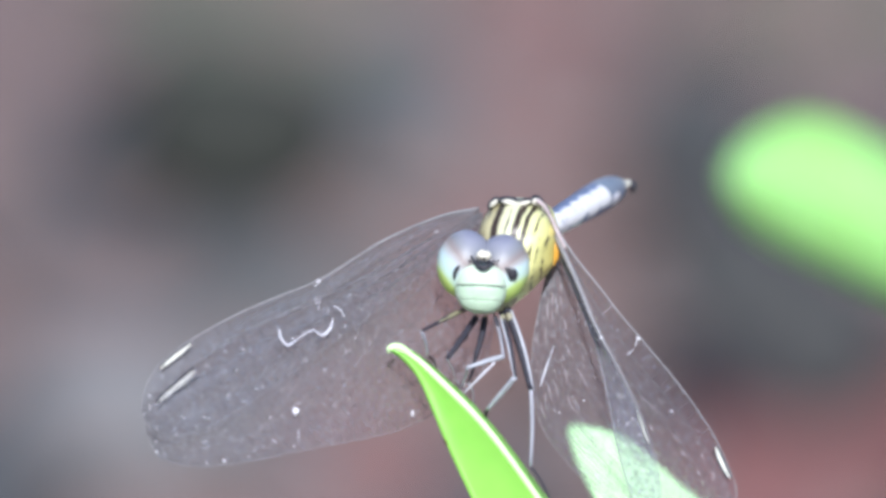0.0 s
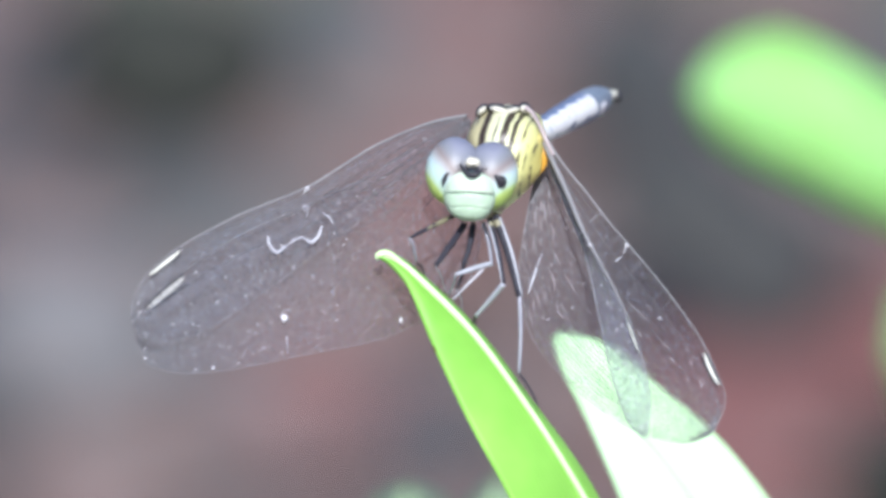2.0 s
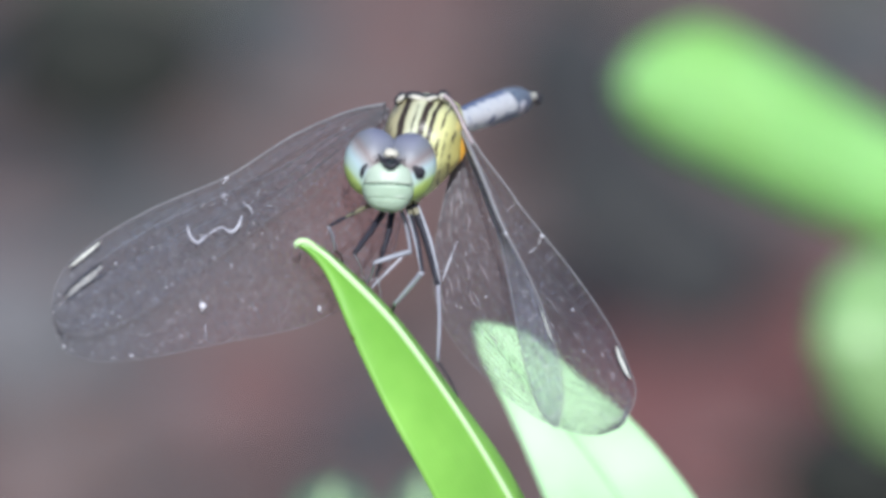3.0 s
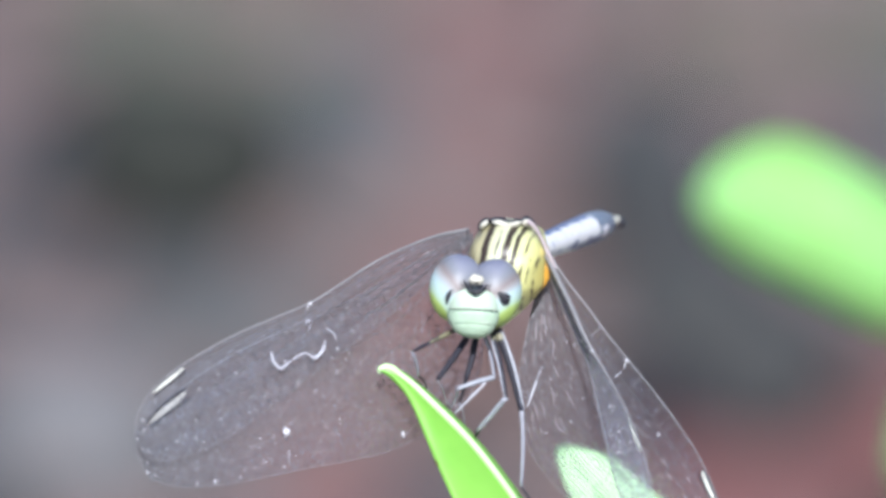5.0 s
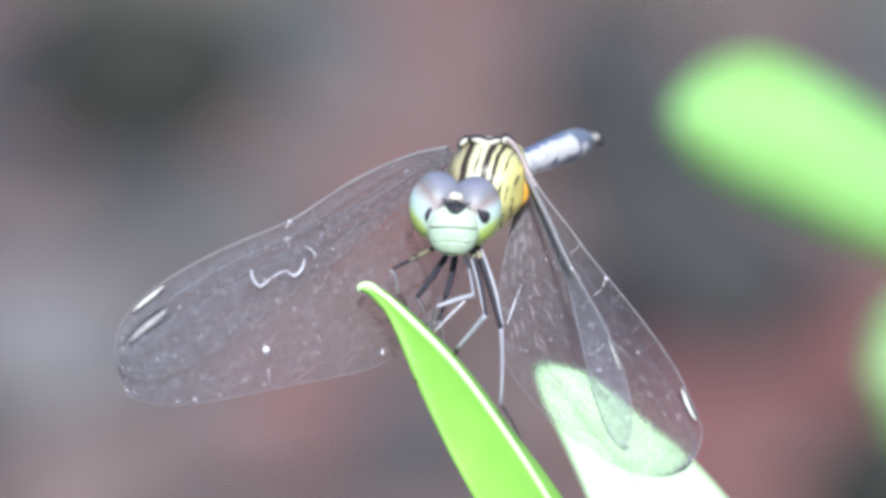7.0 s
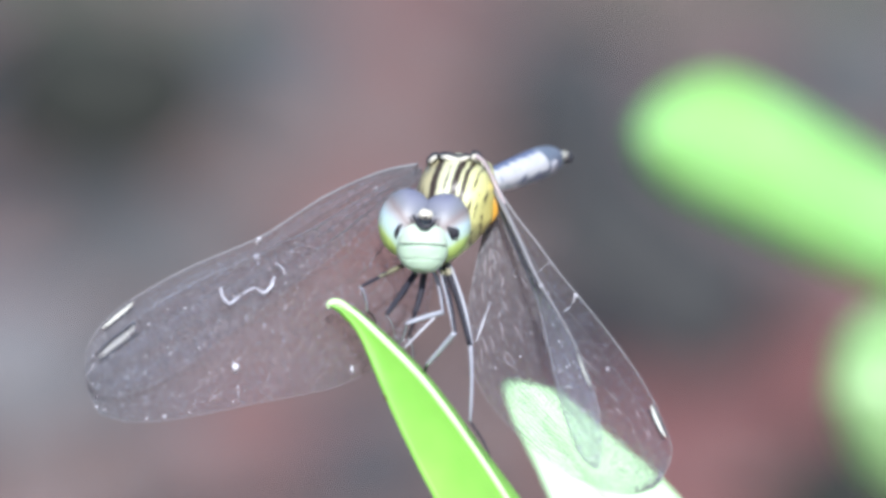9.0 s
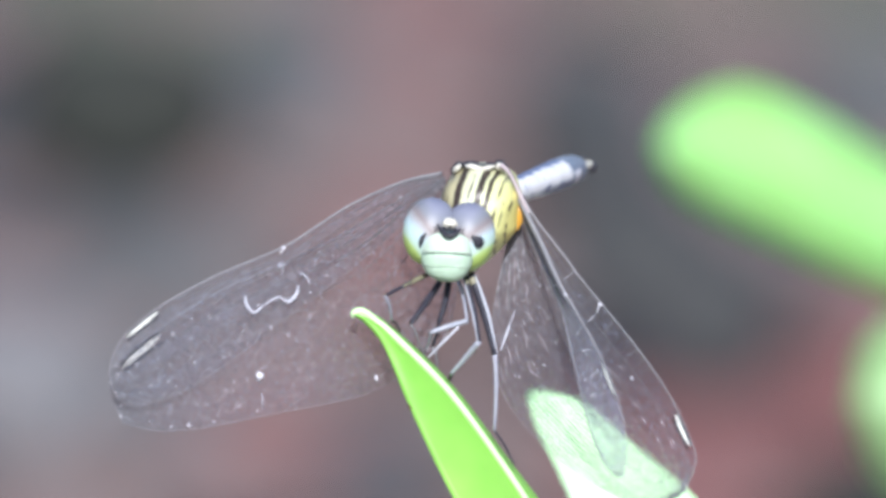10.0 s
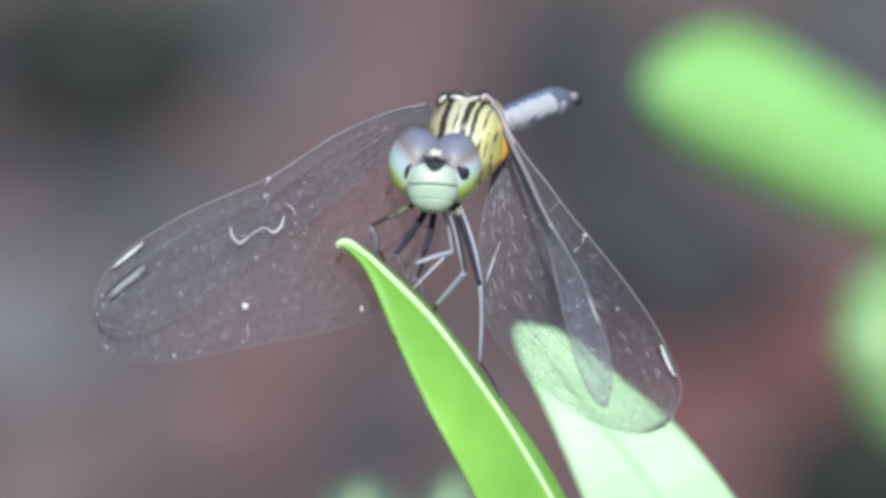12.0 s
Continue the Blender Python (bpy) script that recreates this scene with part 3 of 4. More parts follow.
def build_head(parent):
    """The head turns on the neck: two compound eyes, the pale face in three plates, the ocelli and the feelers."""
    neck = (0.08, 1.5, -0.68)

    def on(p):
        return Vector(p) - Vector(neck)

    head = part("head", blob(on((0.00, 1.6, -0.68)), (2.3, 1.4, 2.2)), BLACK, parent, "rounded head with large smoky eyes and a pale face")
    head.matrix_basis = pose(*mm(neck))

    def eye(centre, radii, turn, material):
        ob = part("compound_eye", blob((0, 0, 0), radii, segments=48, rings=32), material, head, "smoky violet compound eye, green below")
        ob.matrix_basis = pose(*mm(on(centre)), *turn)

    eye((-1.32, 0.2, -0.20), (1.98, 2.15, 2.43), (0, 6, 0), EYE_A)
    eye((1.24, 0.4, -0.56), (1.98, 2.15, 2.48), (0, 12, 0), EYE_B)
    def plate(name, top, bottom, material, label, groove=0.08, notch=0.0):
        """One plate of the bulging face between two heights, in mm from the knob, with a groove at its edges."""
        bm = bmesh.new()
        rows = []
        for i in range(15):
            k = i / 14
            z = top + (bottom - top) * k
            size = spline(FACE_PROFILE, min(max(-z / 3.8, 0), 1))
            dip = groove * (abs(2 * k - 1) ** 8)
            rows.append([bm.verts.new(mm(on((-0.13 + 0.06 * z * 0.5 + (size.x - dip * 0.4) * math.sin(a), -1.0 - (size.y - dip) * math.cos(a) ** 0.75,
                                             z - 0.07 * math.sin(a) + 0.05 * math.cos(2 * a) - notch * (1 - k) ** 2 * math.exp(-(math.sin(a) / 0.3) ** 2)))))
                         for a in (math.pi * (j / 28 - 0.5) for j in range(29))])
        for p, q in zip(rows, rows[1:]):
            for j in range(28):
                bm.faces.new((p[j], p[j + 1], q[j + 1], q[j]))
        for line in (rows[0], rows[-1]):
            bm.faces.new(line)
        return part(name, bm, material, head, label)

    plate("frons_plate", -0.14, -1.72, FACE, "rounded bluish white frons", 0.05, notch=0.5)
    plate("clypeus", -1.82, -2.80, FACE_LOW, "pale green clypeus", 0.04)
    plate("labrum", -2.81, -3.58, FACE_LOW, "pale green upper lip", 0.04)
    part("lip_bulge", blob(on((0.00, -2, -2.56)), (1.1, 0.42, 0.34), (0, 3, 0), lumps=0.15, grain=1.5), FACE, head, "pale bulge above the mouth")
    part("face_core", blob(on((-0.12, -1.2, -2.00)), (1.55, 1.1, 1.6)), GROOVE, head)
    part("frons_band", tube([on((-0.86, -2.0, 0.36)), on((-0.62, -2.25, -0.02)), on((-0.30, -2.5, -0.36)), on((0.06, -2.62, -0.48)), on((0.42, -2.5, -0.30)), on((0.80, -2.15, 0.04))],
                            [0.06, 0.12, 0.17, 0.19, 0.15, 0.06], sides=12, steps=36), BLACK, head, "black crescent between the eyes")
    part("vertex", blob(on((0.03, -2.5, 0.40)), (0.54, 0.5, 0.36), (0, 4, 0), lumps=0.25, grain=2.2), IVORY, head, "white knob with the ocelli")
    part("ocellus", blob(on((0.05, -2.95, 0.20)), (0.14, 0.12, 0.11)), BLACK, head)
    part("dark_spot", tube([on((1.56, -1.85, -0.48)), on((1.80, -1.8, -0.68)), on((2.04, -1.6, -0.92)), on((2.04, -1.5, -1.32))], [0.08, 0.24, 0.42, 0.24], sides=12, flat=0.6), BLACK, head, "black wedge beside the face")
    part("dark_spot", tube([on((-1.60, -1.9, -0.32)), on((-1.84, -1.85, -0.52)), on((-2.00, -1.75, -0.88)), on((-2.08, -1.6, -1.32))], [0.06, 0.16, 0.18, 0.06], sides=12, flat=0.6), BLACK, head, "blackish wedge beside the face")
    for a, b in (((-0.92, -1.9, -0.12), (-1.16, -2.9, 0.20)), ((0.92, -1.9, -0.20), (1.16, -2.9, 0.08))):
        mid = Vector(a).lerp(Vector(b), 0.5) + Vector((0, -0.3, 0.1))
        part("antenna", tube([on(a), on(mid), on(b)], [0.05, 0.03, 0.012], sides=6), BLACK, head)
    part("mandible", blob(on((-0.08, -1.0, -3.36)), (1.05, 0.7, 0.4)), FACE_LOW, head)
    return head


def build_thorax(parent):
    bm = blob((0, 0, 0), (2.9, 4.3, 3.7), segments=56, rings=40, lumps=0.06, grain=2.2, square=2.6)
    for v in bm.verts:
        # the flank slopes in towards the legs
        if v.co.x > 0:
            v.co.x *= 1 - 0.55 * min(max((-0.0002 - v.co.z) / 0.0035, 0), 1)
    ob = part("thorax", bm, THORAX, parent,
              "cream and yellow thorax with black stripes")
    ob.matrix_basis = pose(*mm((2.13, 5.5, 0.92)), 8, 10, -6)
    part("neck", blob((0.08, 2.6, -0.28), (1.2, 1.6, 1.3)), IVORY, parent)
    for at, r, turn in (((0.52, 3.8, 4.28), (0.42, 0.6, 0.2), -44), ((1.76, 3.4, 4.34), (0.7, 0.6, 0.24), 12), ((2.65, 3.4, 4.30), (0.6, 0.5, 0.2), -14),
                        ((3.57, 4, 4.38), (0.42, 0.5, 0.28), 20), ((4.25, 4.6, 3.70), (0.22, 0.5, 0.66), -34)):
        part("wing_hinge", blob(at, r, (0, turn, 0), segments=18, rings=12, lumps=0.3, grain=2.5), IVORY, parent, "ivory plate at the wing base")
        part("wing_socket", blob((at[0], at[1] + 0.7, at[2] + 0.05), (r[0] * 1.3, r[1], r[2] * 1.55), (0, turn, 0), segments=18, rings=12, lumps=0.3, grain=2.5), BLACK, parent, "black rim of the wing socket")
    part("wing_root", tube([(3.58, 3.2, 4.55), (4.10, 3.2, 4.12), (4.62, 3.3, 3.24), (5.10, 3.2, 2.15), (5.62, 2.6, 1.10)], [0.20, 0.15, 0.15, 0.16, 0.12], sides=10), ROOT, parent, "pinkish grey root of the folded wings")
    part("flank_plate", blob((4.05, 4.6, 1.32), (0.72, 2.4, 1.8), (4, 26, -8), lumps=0.06, grain=2.0), FLANK, parent, "yellow plate low on the flank")
    part("flank_spot", tube([(4.78, 3.8, 1.75), (5.02, 3.9, 1.00), (4.85, 4.2, 0.28), (4.35, 4.6, -0.52)], [0.1, 0.24, 0.2, 0.06], sides=10), ORANGE, parent, "orange spot below the wing base")
    part("underside", blob((0.80, 4.5, -1.81), (1.6, 3.2, 1.6)), TAN, parent)


def build_abdomen(parent):
    """Eight ringed segments and the pale claspers, turning at the waist."""
    waist = pose(*mm((4.02, 7.5, 2.45)), 4.6, 0, -12.4)
    ab = part("abdomen", tube([(0, 0.4, 0), (0, 23.4, 0)], [0.6, 0.5], sides=14), BLACK, parent, "slender chalky white and slate blue abdomen")
    ab.matrix_basis = waist
    edges = [0, 3.6, 7.0, 10.4, 13.8, 17.0, 19.8, 22.0, 23.8]
    sizes = [0.95, 1.02, 1.10, 1.17, 1.22, 1.26, 1.26, 1.15, 0.85]
    for k in range(8):
        a, b, ra, rb = edges[k], edges[k + 1], sizes[k], sizes[k + 1]
        m = (a + b) / 2
        pts = [(0, a, 0), (0, m, 0), (0, b + 0.05, 0)]
        part("segment", tube(pts, [ra * 0.995, (ra + rb) / 2, rb], sides=24, steps=10, flat=0.9), ABDOMEN if k < 5 else SLATE_SHELL, ab)
    for x in (0.2, 0.56):
        part("clasper", tube([(x, 23.5, 0.1), (x * 1.2, 24.6, 0.12), (x * 1.2, 25.6, 0.2)], [0.34, 0.32, 0.16], sides=10), IVORY, ab, "cream clasper")
    part("tail_plate", blob((0.15, 23.9, -0.05), (0.66, 0.7, 0.58)), BLACK, ab)
    part("tail_point", blob((0.95, 25.2, -0.12), (0.3, 0.5, 0.42)), BLACK, ab)
    part("white_patch", blob((0.82, 18.8, -0.1), (0.50, 1.9, 0.6), segments=16, rings=10, lumps=0.2, grain=2.0), SPECK, ab, "white patch on the slate tail")
    return ab


def build_wing(parent, lead, trail, nodus, stigma, cells, seed, wide=0.5, film=None, hem=1.0, vein=1.0, run=0.5, cross=1.0, glints=(), glint_lines=0, fan=0.0, edge=(0.11, 0.08, 0.07, 0.06, 0.05, 0.045)):
    """One net-veined wing: clear membrane, edge vein, long veins, cross veins, nodus and pterostigma. lead and trail run from root to tip, in mm."""
    rng = random.Random(seed)
    pivot = Vector(lead[0])
    lead, trail = near_at(lead, pivot), near_at(trail, pivot)

    def at(s, c, lift=0.0):
        a, b = spline(lead, s), spline(trail, s)
        p = a.lerp(b, c)
        fold = 0.16 * math.sin(c * 19) * (1 - c) * min(1, 5 * s) * min(1, 6 * (1 - s))
        return p + Vector((0, fold - lift, 0))

    bm = bmesh.new()
    rows = [[bm.verts.new(mm(at(i / 70, j / 20))) for j in range(21)] for i in range(71)]
    for a, b in zip(rows, rows[1:]):
        for j in range(20):
            bm.faces.new((a[j], a[j + 1], b[j + 1], b[j]))
    wing = part("wing", bm, film or MEMBRANE, parent, "clear net-veined wing with a cream mark near the tip")
    wing.matrix_basis = pose(*mm(pivot))

    part("edge_vein", tube([at(k / 24, 0.0) for k in range(25)], edge, sides=8, steps=90), COSTA, wing, "pale leading edge vein")
    part("hind_edge", tube([at(k / 30, 1.0) for k in range(31)], [r * hem for r in (0.05, 0.035, 0.04, 0.04)], sides=6, steps=90), EDGE, wing)
    for c, end, r in ((0.06, nodus, 0.05), (0.13, 0.97, 0.055), (0.27, 0.96, 0.035), (0.42, 0.93, 0.035), (0.58, 0.86, 0.03), (0.76, 0.72, 0.03)):
        pts = [at(end * k / 16, c + 0.5 * max(0, k / 16 - 0.7) * (c > 0.2), 0.03) for k in range(17)]
        part("long_vein", tube(pts, [r * 1.3, r * 0.75, r * 0.55, r * 0.2], sides=6, steps=48), VEIN, wing)

    bm = bmesh.new()

    def strip(p, q, w):
        along = (q - p)
        if along.length < 1e-4:
            return
        n = along.cross(Vector((0.05, 1, 0.05))).normalized() * w
        up = Vector((0, -0.03, 0))
        vs = [bm.verts.new(mm(x)) for x in (p + n, p + up, p - n, q - n, q + up, q + n)]
        bm.faces.new((vs[0], vs[1], vs[4], vs[5]))
        bm.faces.new((vs[1], vs[2], vs[3], vs[4]))

    along, across = cells
    for j in range(across):
        c0, c1 = 0.13 + 0.87 * j / across, 0.13 + 0.87 * (j + 1) / across
        last = None
        for i in range(along + 1):
            s = (i + 0.5 * (j % 2) + rng.uniform(-0.22, 0.22)) / (along + 0.5)
            s = min(max(s, 0.02), 0.985)
            wob = 0.22 * 0.87 / across
            p = at(s, c0 + rng.uniform(-wob, wob), 0.02)
            w = rng.uniform(0.016, 0.032) * vein
            if last is not None and j:
                strip(last, p, w * run)
            strip(p, at(min(s + rng.uniform(-0.006, 0.006), 0.99), c1, 0.02), w * cross)
            last = p
    for i in range(int(along * 0.55)):
        s = 0.04 + 0.94 * (i + rng.uniform(-0.2, 0.2)) / (along * 0.55)
        strip(at(s, 0.0, 0.02), at(s, 0.13, 0.02), 0.022)
    tagged(part("cross_vein_net", bm, NET, wing, "fine net of cross veins"), kind="stuff")

    part("nodus", blob(at(nodus, 0.012, 0.1), (0.17, 0.1, 0.1), (0, 20, 0), segments=12, rings=8, lumps=0.5, grain=2.0), SPECK, wing, "pale notch in the leading edge")
    part("bridge_vein", tube([at(nodus, 0.02, 0.08), at(nodus + 0.008, 0.07, 0.08)], [0.05, 0.035], sides=6), SPECK, wing)
    s0, s1 = stigma
    bm = bmesh.new()
    chord = (spline(lead, s0) - spline(trail, s0)).length
    cs = (0.02, 0.02 + min(wide / chord, 0.3))
    top = [[bm.verts.new(mm(at(s0 + (s1 - s0) * i / 8, cs[0] + (cs[1] - cs[0]) * j / 2 * (0.4 + 0.6 * math.sin(math.pi * i / 8)), 0.10 + (0.05 if j == 1 else 0)))) for j in range(3)] for i in range(9)]
    low = [[bm.verts.new(v.co + mm((0, 0.14, 0))) for v in line] for line in top]
    for a, b, c, d in zip(top, top[1:], low, low[1:]):
        for j in range(2):
            bm.faces.new((a[j], a[j + 1], b[j + 1], b[j]))
            bm.faces.new((c[j], d[j], d[j + 1], c[j + 1]))
        for j in (0, 2):
            bm.faces.new((a[j], b[j], d[j], c[j]))
    for i in (0, 8):
        for j in range(2):
            bm.faces.new((top[i][j], top[i][j + 1], low[i][j + 1], low[i][j]))
    part("pterostigma", bm, STIGMA, wing, "cream cell near the wing tip")
    for c in cs:
        part("stigma_edge", tube([at(s0 + (s1 - s0) * k / 6, c, 0.12) for k in range(7)], [wide * 0.13, wide * 0.17, wide * 0.13], sides=6), BLACK, wing)
    # small white blobs imitate point glints across the film
    for k in range(34):
        s, c = rng.uniform(0.25, 0.97), rng.uniform(0.2, 0.99)
        part("glint_speck", blob(at(s, c, 0.08), (rng.uniform(0.03, 0.07),) * 3, segments=8, rings=6, lumps=0.3, grain=2.0), SPECK, wing)
    # thin pale tubes at random places stand in for glints
    for k in range(glint_lines):
        s, c = rng.uniform(0.12, 0.62), rng.uniform(0.25, 0.95)
        ds, dc = rng.uniform(0.02, 0.06), rng.uniform(-0.03, 0.03) + fan * rng.uniform(0.6, 1.4)
        r = rng.uniform(0.022, 0.046) * (0.42 if fan else 1.0)
        part("glint_line", tube([at(s, c, 0.05), at(s + ds * 0.5, min(c + fan * 0.5 + rng.uniform(-0.03, 0.03), 1), 0.07), at(s + ds, min(c + dc, 1), 0.05)], [r * 0.4, r, r * 0.3], sides=5, steps=8), GLINT_LINE, wing, "pale line painted as a glint on the film")
    for g in glints:
        pts = near_at(g[0], pivot)
        if len(pts) == 1:
            part("white_fleck", blob(pts[0], g[1], segments=12, rings=8, lumps=0.7, grain=2.6), SPECK, wing, "white fleck on the film")
        else:
            # bent highlights of the veins, built as pale tubes
            part("pale_line", tube(pts, [r * 0.75 for r in g[1]], sides=6, steps=8 * len(pts)), PALE_LINE, wing, "white bent line painted as a vein glint")
    return wing


def build_leg(parent, joints, radii, tones, label, side_sign=-1, coxa=0.0):
    """A leg of thigh, shin and foot with bristles; joints and radii in mm."""
    leg = part("leg", blob(joints[0], (radii[0] * 0.8,) * 3, segments=12, rings=8), TAN, parent, label)
    names = ("femur", "tibia", "tarsus")
    rng = random.Random(len(label) * 7 + int(joints[0][0] * 10))
    hairs = bmesh.new()
    if coxa:
        a, b = Vector(joints[0]), Vector(joints[1])
        bend = Vector((0.1, -0.16, 0.08))
        part("coxa", tube([a, a.lerp(b, coxa * 0.5) + bend * coxa, a.lerp(b, coxa) + bend * coxa * 1.6], [radii[0] * 0.75, radii[0] * 1.06, radii[0] * 0.5], sides=10), CREAM_LEG, leg, "cream upper joint")
    for k in range(len(joints) - 1):
        a, b = Vector(joints[k]), Vector(joints[k + 1])
        mid = a.lerp(b, 0.5) + Vector((0.1, -0.1, 0.08))
        bm = tube([a, mid, b], [radii[k], radii[k] * 0.95, radii[k] * 0.7], sides=10)
        side = (b - a).cross(Vector((0, 1, 0))).normalized()
        for i in range(7 if k else 4):
            p = a.lerp(b, (i + 0.8) / 8)
            q = p + side * rng.choice((-1, 1)) * rng.uniform(0.25, 0.42) + (b - a).normalized() * 0.22
            add_tube(hairs, [p, p.lerp(q, 0.5), q], [0.022, 0.018, 0.008], sides=4, steps=2)
        part(names[k], bm, tones[k][0], leg)
        if tones[k][1] is not None:
            off = Vector((side_sign * 0.78 * radii[k], -0.42 * radii[k], 0.2 * radii[k]))
            part("stripe", tube([a.lerp(b, 0.03) + off, mid + off, b + off * 0.6], [radii[k] * 0.36, radii[k] * 0.4, radii[k] * 0.24], sides=8), tones[k][1], leg, "pale stripe along the leg")
    tagged(part("bristles", hairs, BLACK, leg), kind="stuff")
    return leg


def build_dragonfly():
    fly = holder("dragonfly", SUBJECT.copy())
    tagged(fly, "small blue dragonfly with clear drooping wings perched on a leaf tip", "dragonfly")
    moving = {"head": build_head(fly)}
    build_thorax(fly)
    moving["abdomen"] = build_abdomen(fly)
    moving["near_wing"] = build_wing(fly, [(-0.56, 5, 3.97), (-3.21, 3.5, 3.38), (-6.80, 1, 1.82), (-9.39, -1, 0.20), (-11.90, -2.5, -1.35), (-16.74, -5.5, -3.42), (-20.69, -8, -5.66), (-22.85, -9.5, -7.51), (-23.76, -10.2, -9.22), (-23.95, -10.4, -10.53)],
               [(-0.40, 5, 3.13), (-2.60, 4.0, 1.00), (-5.70, 2.0, -1.80), (-8.60, 0.2, -4.10), (-11.40, -1.6, -6.20), (-14.90, -4.0, -8.90), (-18.32, -6.6, -11.20), (-21.28, -8.6, -12.29), (-23.05, -9.8, -12.12), (-23.95, -10.4, -10.69)],
               0.44, (0.665, 0.772), (72, 17), 3, wide=0.45, hem=0.4, edge=(0.095, 0.085, 0.075, 0.058, 0.028, 0.014),
               glints=[([(-14.44, -4.3, -4.75), (-14.32, -4.23, -5.38), (-13.80, -3.93, -5.90), (-13.09, -3.5, -5.35)], [0.10, 0.15, 0.16, 0.08]),
                       ([(-13.01, -3.46, -5.31), (-12.37, -3.08, -4.91), (-11.98, -2.85, -4.83), (-11.42, -2.52, -5.15), (-10.90, -2.21, -4.71), (-10.67, -2.07, -3.99)], [0.06, 0.09, 0.08, 0.15, 0.15, 0.07]),
                       ([(-10.59, -2.02, -3.08), (-10.11, -1.74, -3.40), (-9.91, -1.62, -3.88)], [0.05, 0.08, 0.05])])
    build_wing(fly, [(-0.32, 6.5, 3.66), (-3.21, 5, 2.29), (-7.01, 2.6, -0.08), (-9.41, 1.2, -1.28), (-12.00, -0.5, -2.48), (-16.92, -3.6, -4.71), (-20.71, -6.2, -7.21), (-23.20, -8, -9.47), (-23.86, -8.8, -11.49), (-23.06, -9, -13.48)],
               [(-0.24, 6.5, 2.73), (0.64, 6.2, -2.49), (-0.72, 4.6, -8.31), (-5.21, 2.6, -11.34), (-8.40, 0.8, -12.29), (-11.99, -1.6, -12.95), (-16.95, -4.8, -13.92), (-20.30, -7, -14.21), (-22.08, -8.2, -13.88), (-22.98, -9, -13.56)],
               0.44, (0.664, 0.780), (72, 24), 5, wide=0.75, film=HIND_FILM, glint_lines=40, fan=0.09, hem=0.7, edge=(0.05, 0.05, 0.04, 0.03, 0.02, 0.012),
               glints=[([(-13.42, -2.4, -10.38)], (0.25, 0.16, 0.27)), ([(-5.21, 1.6, -10.57)], (0.1, 0.1, 0.22)), ([(-18.41, -6, -13.82)], (0.12, 0.1, 0.1)),
                       ([(-11.99, -0.7, -2.60)], (0.13, 0.1, 0.2)), ([(-13.26, -2.4, -11.66), (-13.18, -2.2, -12.86)], [0.05, 0.03])])
    moving["fore_wing"] = build_wing(fly, [(4.41, 4.5, 3.09), (5.41, 2.6, 1.12), (6.60, 0, -1.28), (7.39, -2, -3.08), (8.26, -3.6, -4.75), (10.03, -7, -7.76), (11.21, -9.8, -10.29), (11.98, -12.2, -12.58), (12.40, -14, -15.14), (12.12, -15, -17.38)],
                                     [(4.49, 5, 2.45), (5.33, 3.6, 0.32), (6.41, 1.6, -2.08), (7.20, 0, -3.88), (7.91, -1.6, -5.67), (8.69, -5, -9.05), (9.27, -8, -11.62), (9.97, -11, -14.18), (10.86, -13.4, -16.33), (11.96, -15, -17.38)],
                                     0.44, (0.62, 0.73), (44, 6), 8, wide=0.3, film=FOLDED, hem=1.6, edge=(0.17, 0.16, 0.12, 0.06, 0.045, 0.035))
    moving["hind_wing"] = build_wing(fly, [(4.74, 6, 2.85), (6.22, 4.8, 0.52), (7.94, 3.4, -1.68), (9.33, 2.2, -3.57), (10.81, 1, -5.36), (13.39, -1.4, -8.59), (15.56, -3.6, -11.77), (16.82, -5.2, -14.43), (17.37, -6.2, -16.41), (16.52, -7, -18.59)],
                                     [(4.74, 6.5, 1.53), (3.70, 6.4, -2.69), (3.05, 5.8, -6.30), (3.05, 5, -9.31), (4.09, 4, -12.31), (6.61, 2, -15.30), (9.59, -1, -17.67), (12.17, -3.4, -18.92), (14.55, -5.4, -19.33), (16.32, -7, -18.75)],
                                     0.44, (0.71, 0.815), (80, 30), 11, film=HIND_FILM, glint_lines=34, hem=0.6, vein=0.9, run=1.0, cross=0.5, edge=(0.10, 0.075, 0.055, 0.045, 0.032, 0.026),
                                     glints=[([(4.62, 5, -5.82), (4.09, 4.8, -7.30), (3.61, 4.6, -8.63)], [0.07, 0.13, 0.05]), ([(12.87, -1, -10.55)], (0.12, 0.1, 0.14)), ([(9.81, 1, -6.52), (10.29, 1, -6.12)], [0.06, 0.04])])
    dark, pale = (LEG, None), (PALE_LEG, None)
    build_leg(fly, [(-1.28, 0.8, -3.08), (-4.55, -2.4, -4.71), (-4.12, -0.6, -6.40), (-3.52, 1.8, -7.33)], [0.17, 0.11, 0.07], [(LEG, TAN), pale, dark], "fore leg reaching to the leaf tip", coxa=0.66)
    build_leg(fly, [(-0.72, 1.2, -3.80), (-2.76, -1, -6.68), (-2.16, 1.2, -8.29), (-1.84, 2.4, -8.93)], [0.24, 0.05, 0.04], [dark, pale, pale], "black middle leg bent under the head")
    build_leg(fly, [(-0.08, 1.6, -3.80), (-0.76, 0.4, -6.68), (-1.24, 1.2, -8.29), (-0.88, 2.8, -9.90)], [0.24, 0.12, 0.05], [dark, dark, pale], "black hind leg hanging under the body")
    build_leg(fly, [(0.64, 1.8, -3.72), (1.24, 1.4, -6.53), (-1.32, 0.2, -7.32), (-1.76, 2.2, -8.69)], [0.16, 0.19, 0.08], [pale, (PALE_SHIN, None), pale], "pale leg folded below the mouth")
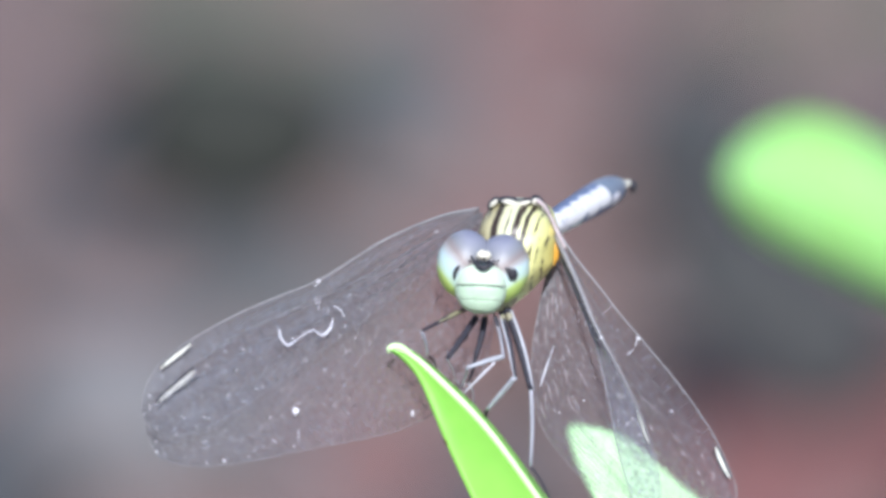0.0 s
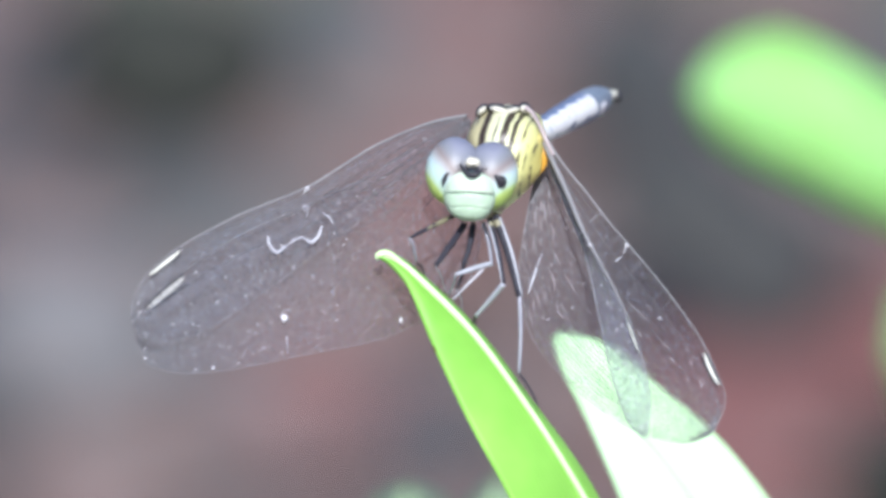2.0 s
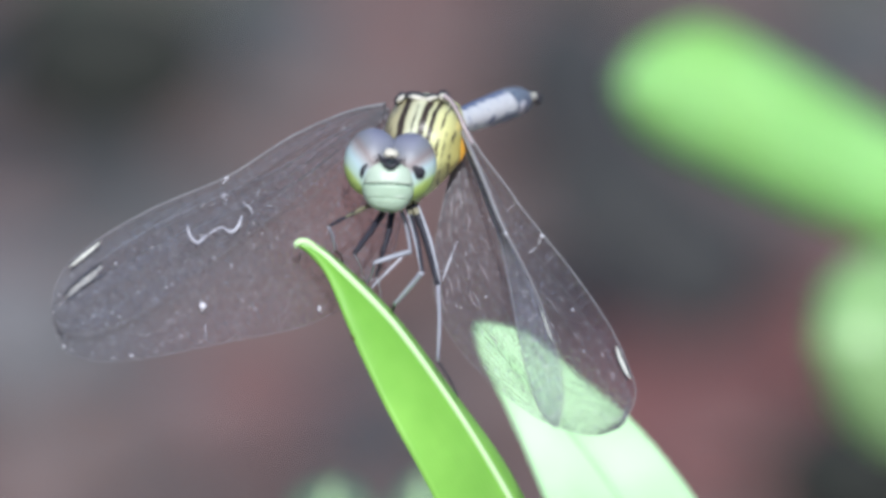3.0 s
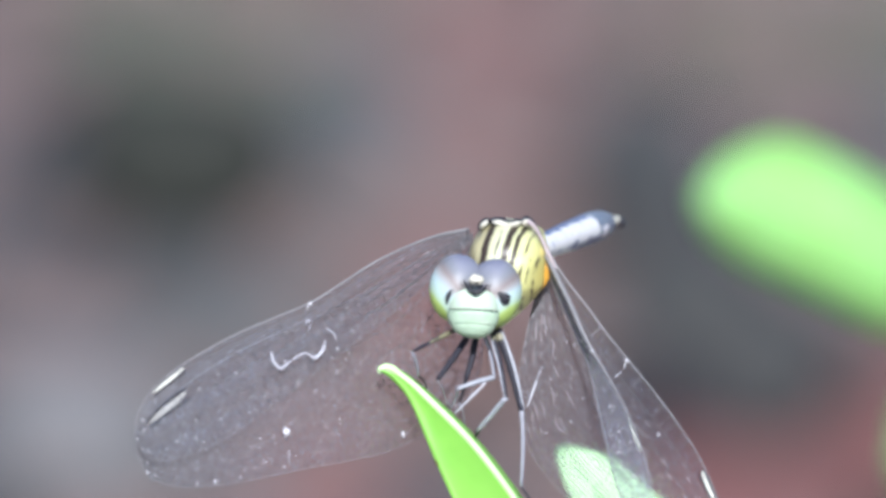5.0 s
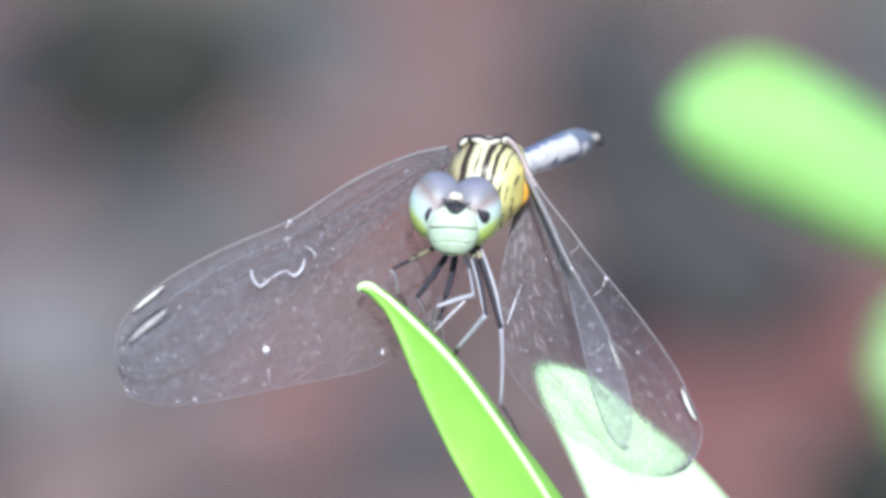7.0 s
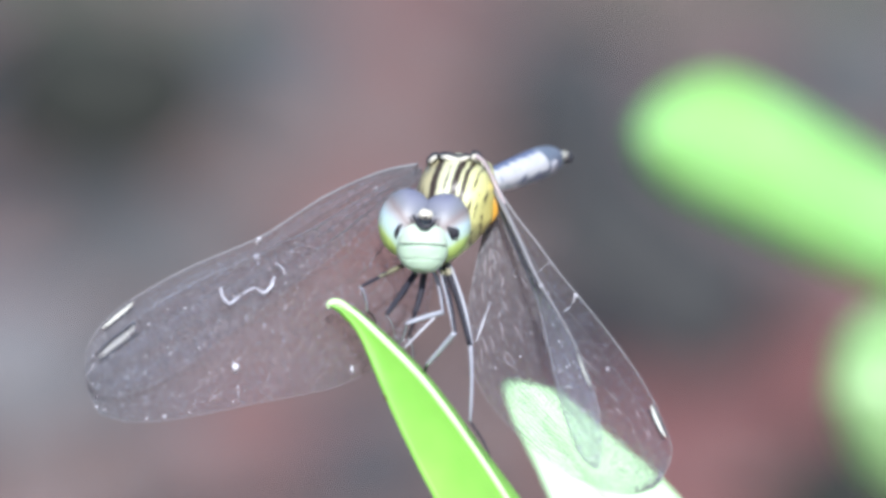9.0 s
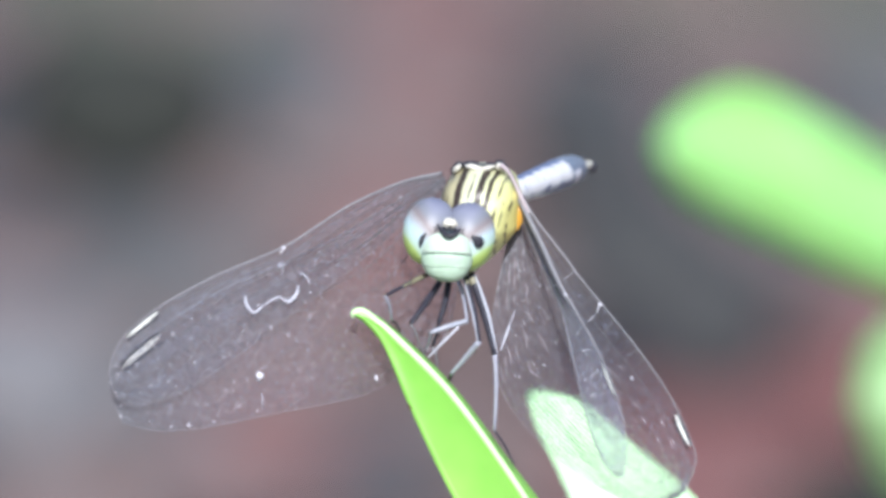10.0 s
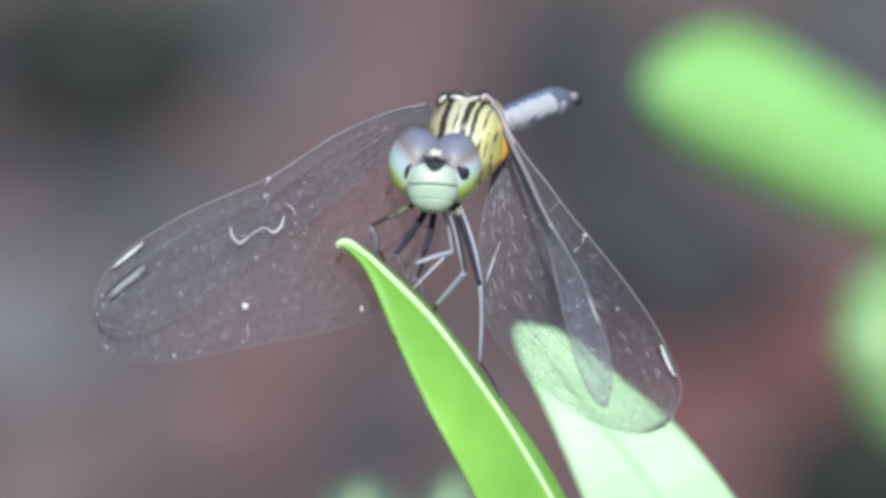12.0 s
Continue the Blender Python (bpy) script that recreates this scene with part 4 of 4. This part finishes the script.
    build_leg(fly, [(1.08, 0.6, -3.40), (2.08, -1.6, -7.95), (0.08, 0.8, -10.29), (-0.24, 2.6, -10.94)], [0.2, 0.19, 0.1], [(LEG, PALE_SHIN), (PALE_SHIN, None), dark], "fore leg bent at the knee with a pale shin", coxa=0.2)
    build_leg(fly, [(1.48, 1.2, -3.16), (3.20, 0, -8.88), (3.16, 1, -14.29), (4.56, 1.6, -16.78)], [0.30, 0.14, 0.07], [(LEG, PALE_SHIN), (PALE_LEG, None), dark], "long hind leg standing on the leaf edge", side_sign=1, coxa=0.22)
    part("tarsus", tube([(0.63, 0.5, -6.93), (-0.40, 0.4, -7.95), (-1.54, 0.6, -9.10)], [0.09, 0.08, 0.05], sides=8), PALE_LINE, fly, "thin pale foot folded under the mouth")
    return moving


MOVING = build_dragonfly()


def motions():
    """The fly settles: the abdomen drops, the far wings flick, and the head sinks a little."""
    def keyed(ob, rows):
        rest = ob.matrix_basis.copy()
        walk(ob, [(t, rest @ pose(x * MM, 0, z * MM, rx, ry, rz)) for t, x, z, rx, ry, rz in rows])

    keyed(MOVING["abdomen"], [(0, 0, 0, 2.7, 0, 0), (1, 0, 0, 2.7, 0, 0), (1.5, 0, 0, 2.3, 0, 0), (2.1, 0, 0, 2.2, 0, 0), (2.4, 0, 0, -0.5, 0, 0),
                              (2.7, 0, 0, -0.2, 0, 0), (4.3, 0, 0, 0.15, 0, 0), (12, 0, 0, 0, 0, 0)])
    keyed(MOVING["head"], [(0, -0.16, 0.24, 0, 0, 0), (1, -0.18, 0.24, 0, 0, 0), (2.1, -0.14, 0.2, 0, 0, 0), (2.5, -0.18, 0.1, 0, 0, 0), (4.3, -0.04, -0.05, 0, 0, 0),
                           (5.5, -0.04, 0, 0, 0, 0), (12, 0, 0, 0, 0, 0)])
    keyed(MOVING["near_wing"], [(0, 0, 0, 0, 0.8, 0), (2.1, 0, 0, 0, 0.75, 0), (2.5, 0, 0, 0, 0.1, 0), (4.3, 0, 0, 0, 0.15, 0), (12, 0, 0, 0, 0, 0)])
    keyed(MOVING["fore_wing"], [(0, 0, 0, 4, 0, 0), (2.1, 0, 0, 4, 0, 0), (2.5, 0, 0, 5.5, 2.4, 0), (2.7, 0, 0, 5, 2.0, 0), (4.3, 0, 0, 0, 0, 0), (12, 0, 0, 0, 0, 0)])
    keyed(MOVING["hind_wing"], [(0, 0, 0, 0, -1.06, 0), (2.1, 0, 0, 0, -1.06, 0), (2.5, 0, 0, 0, 1.2, 0), (2.7, 0, 0, 0, 1.0, 0), (4.3, 0, 0, 0, 0.1, 0), (12, 0, 0, 0, 0, 0)])


motions()
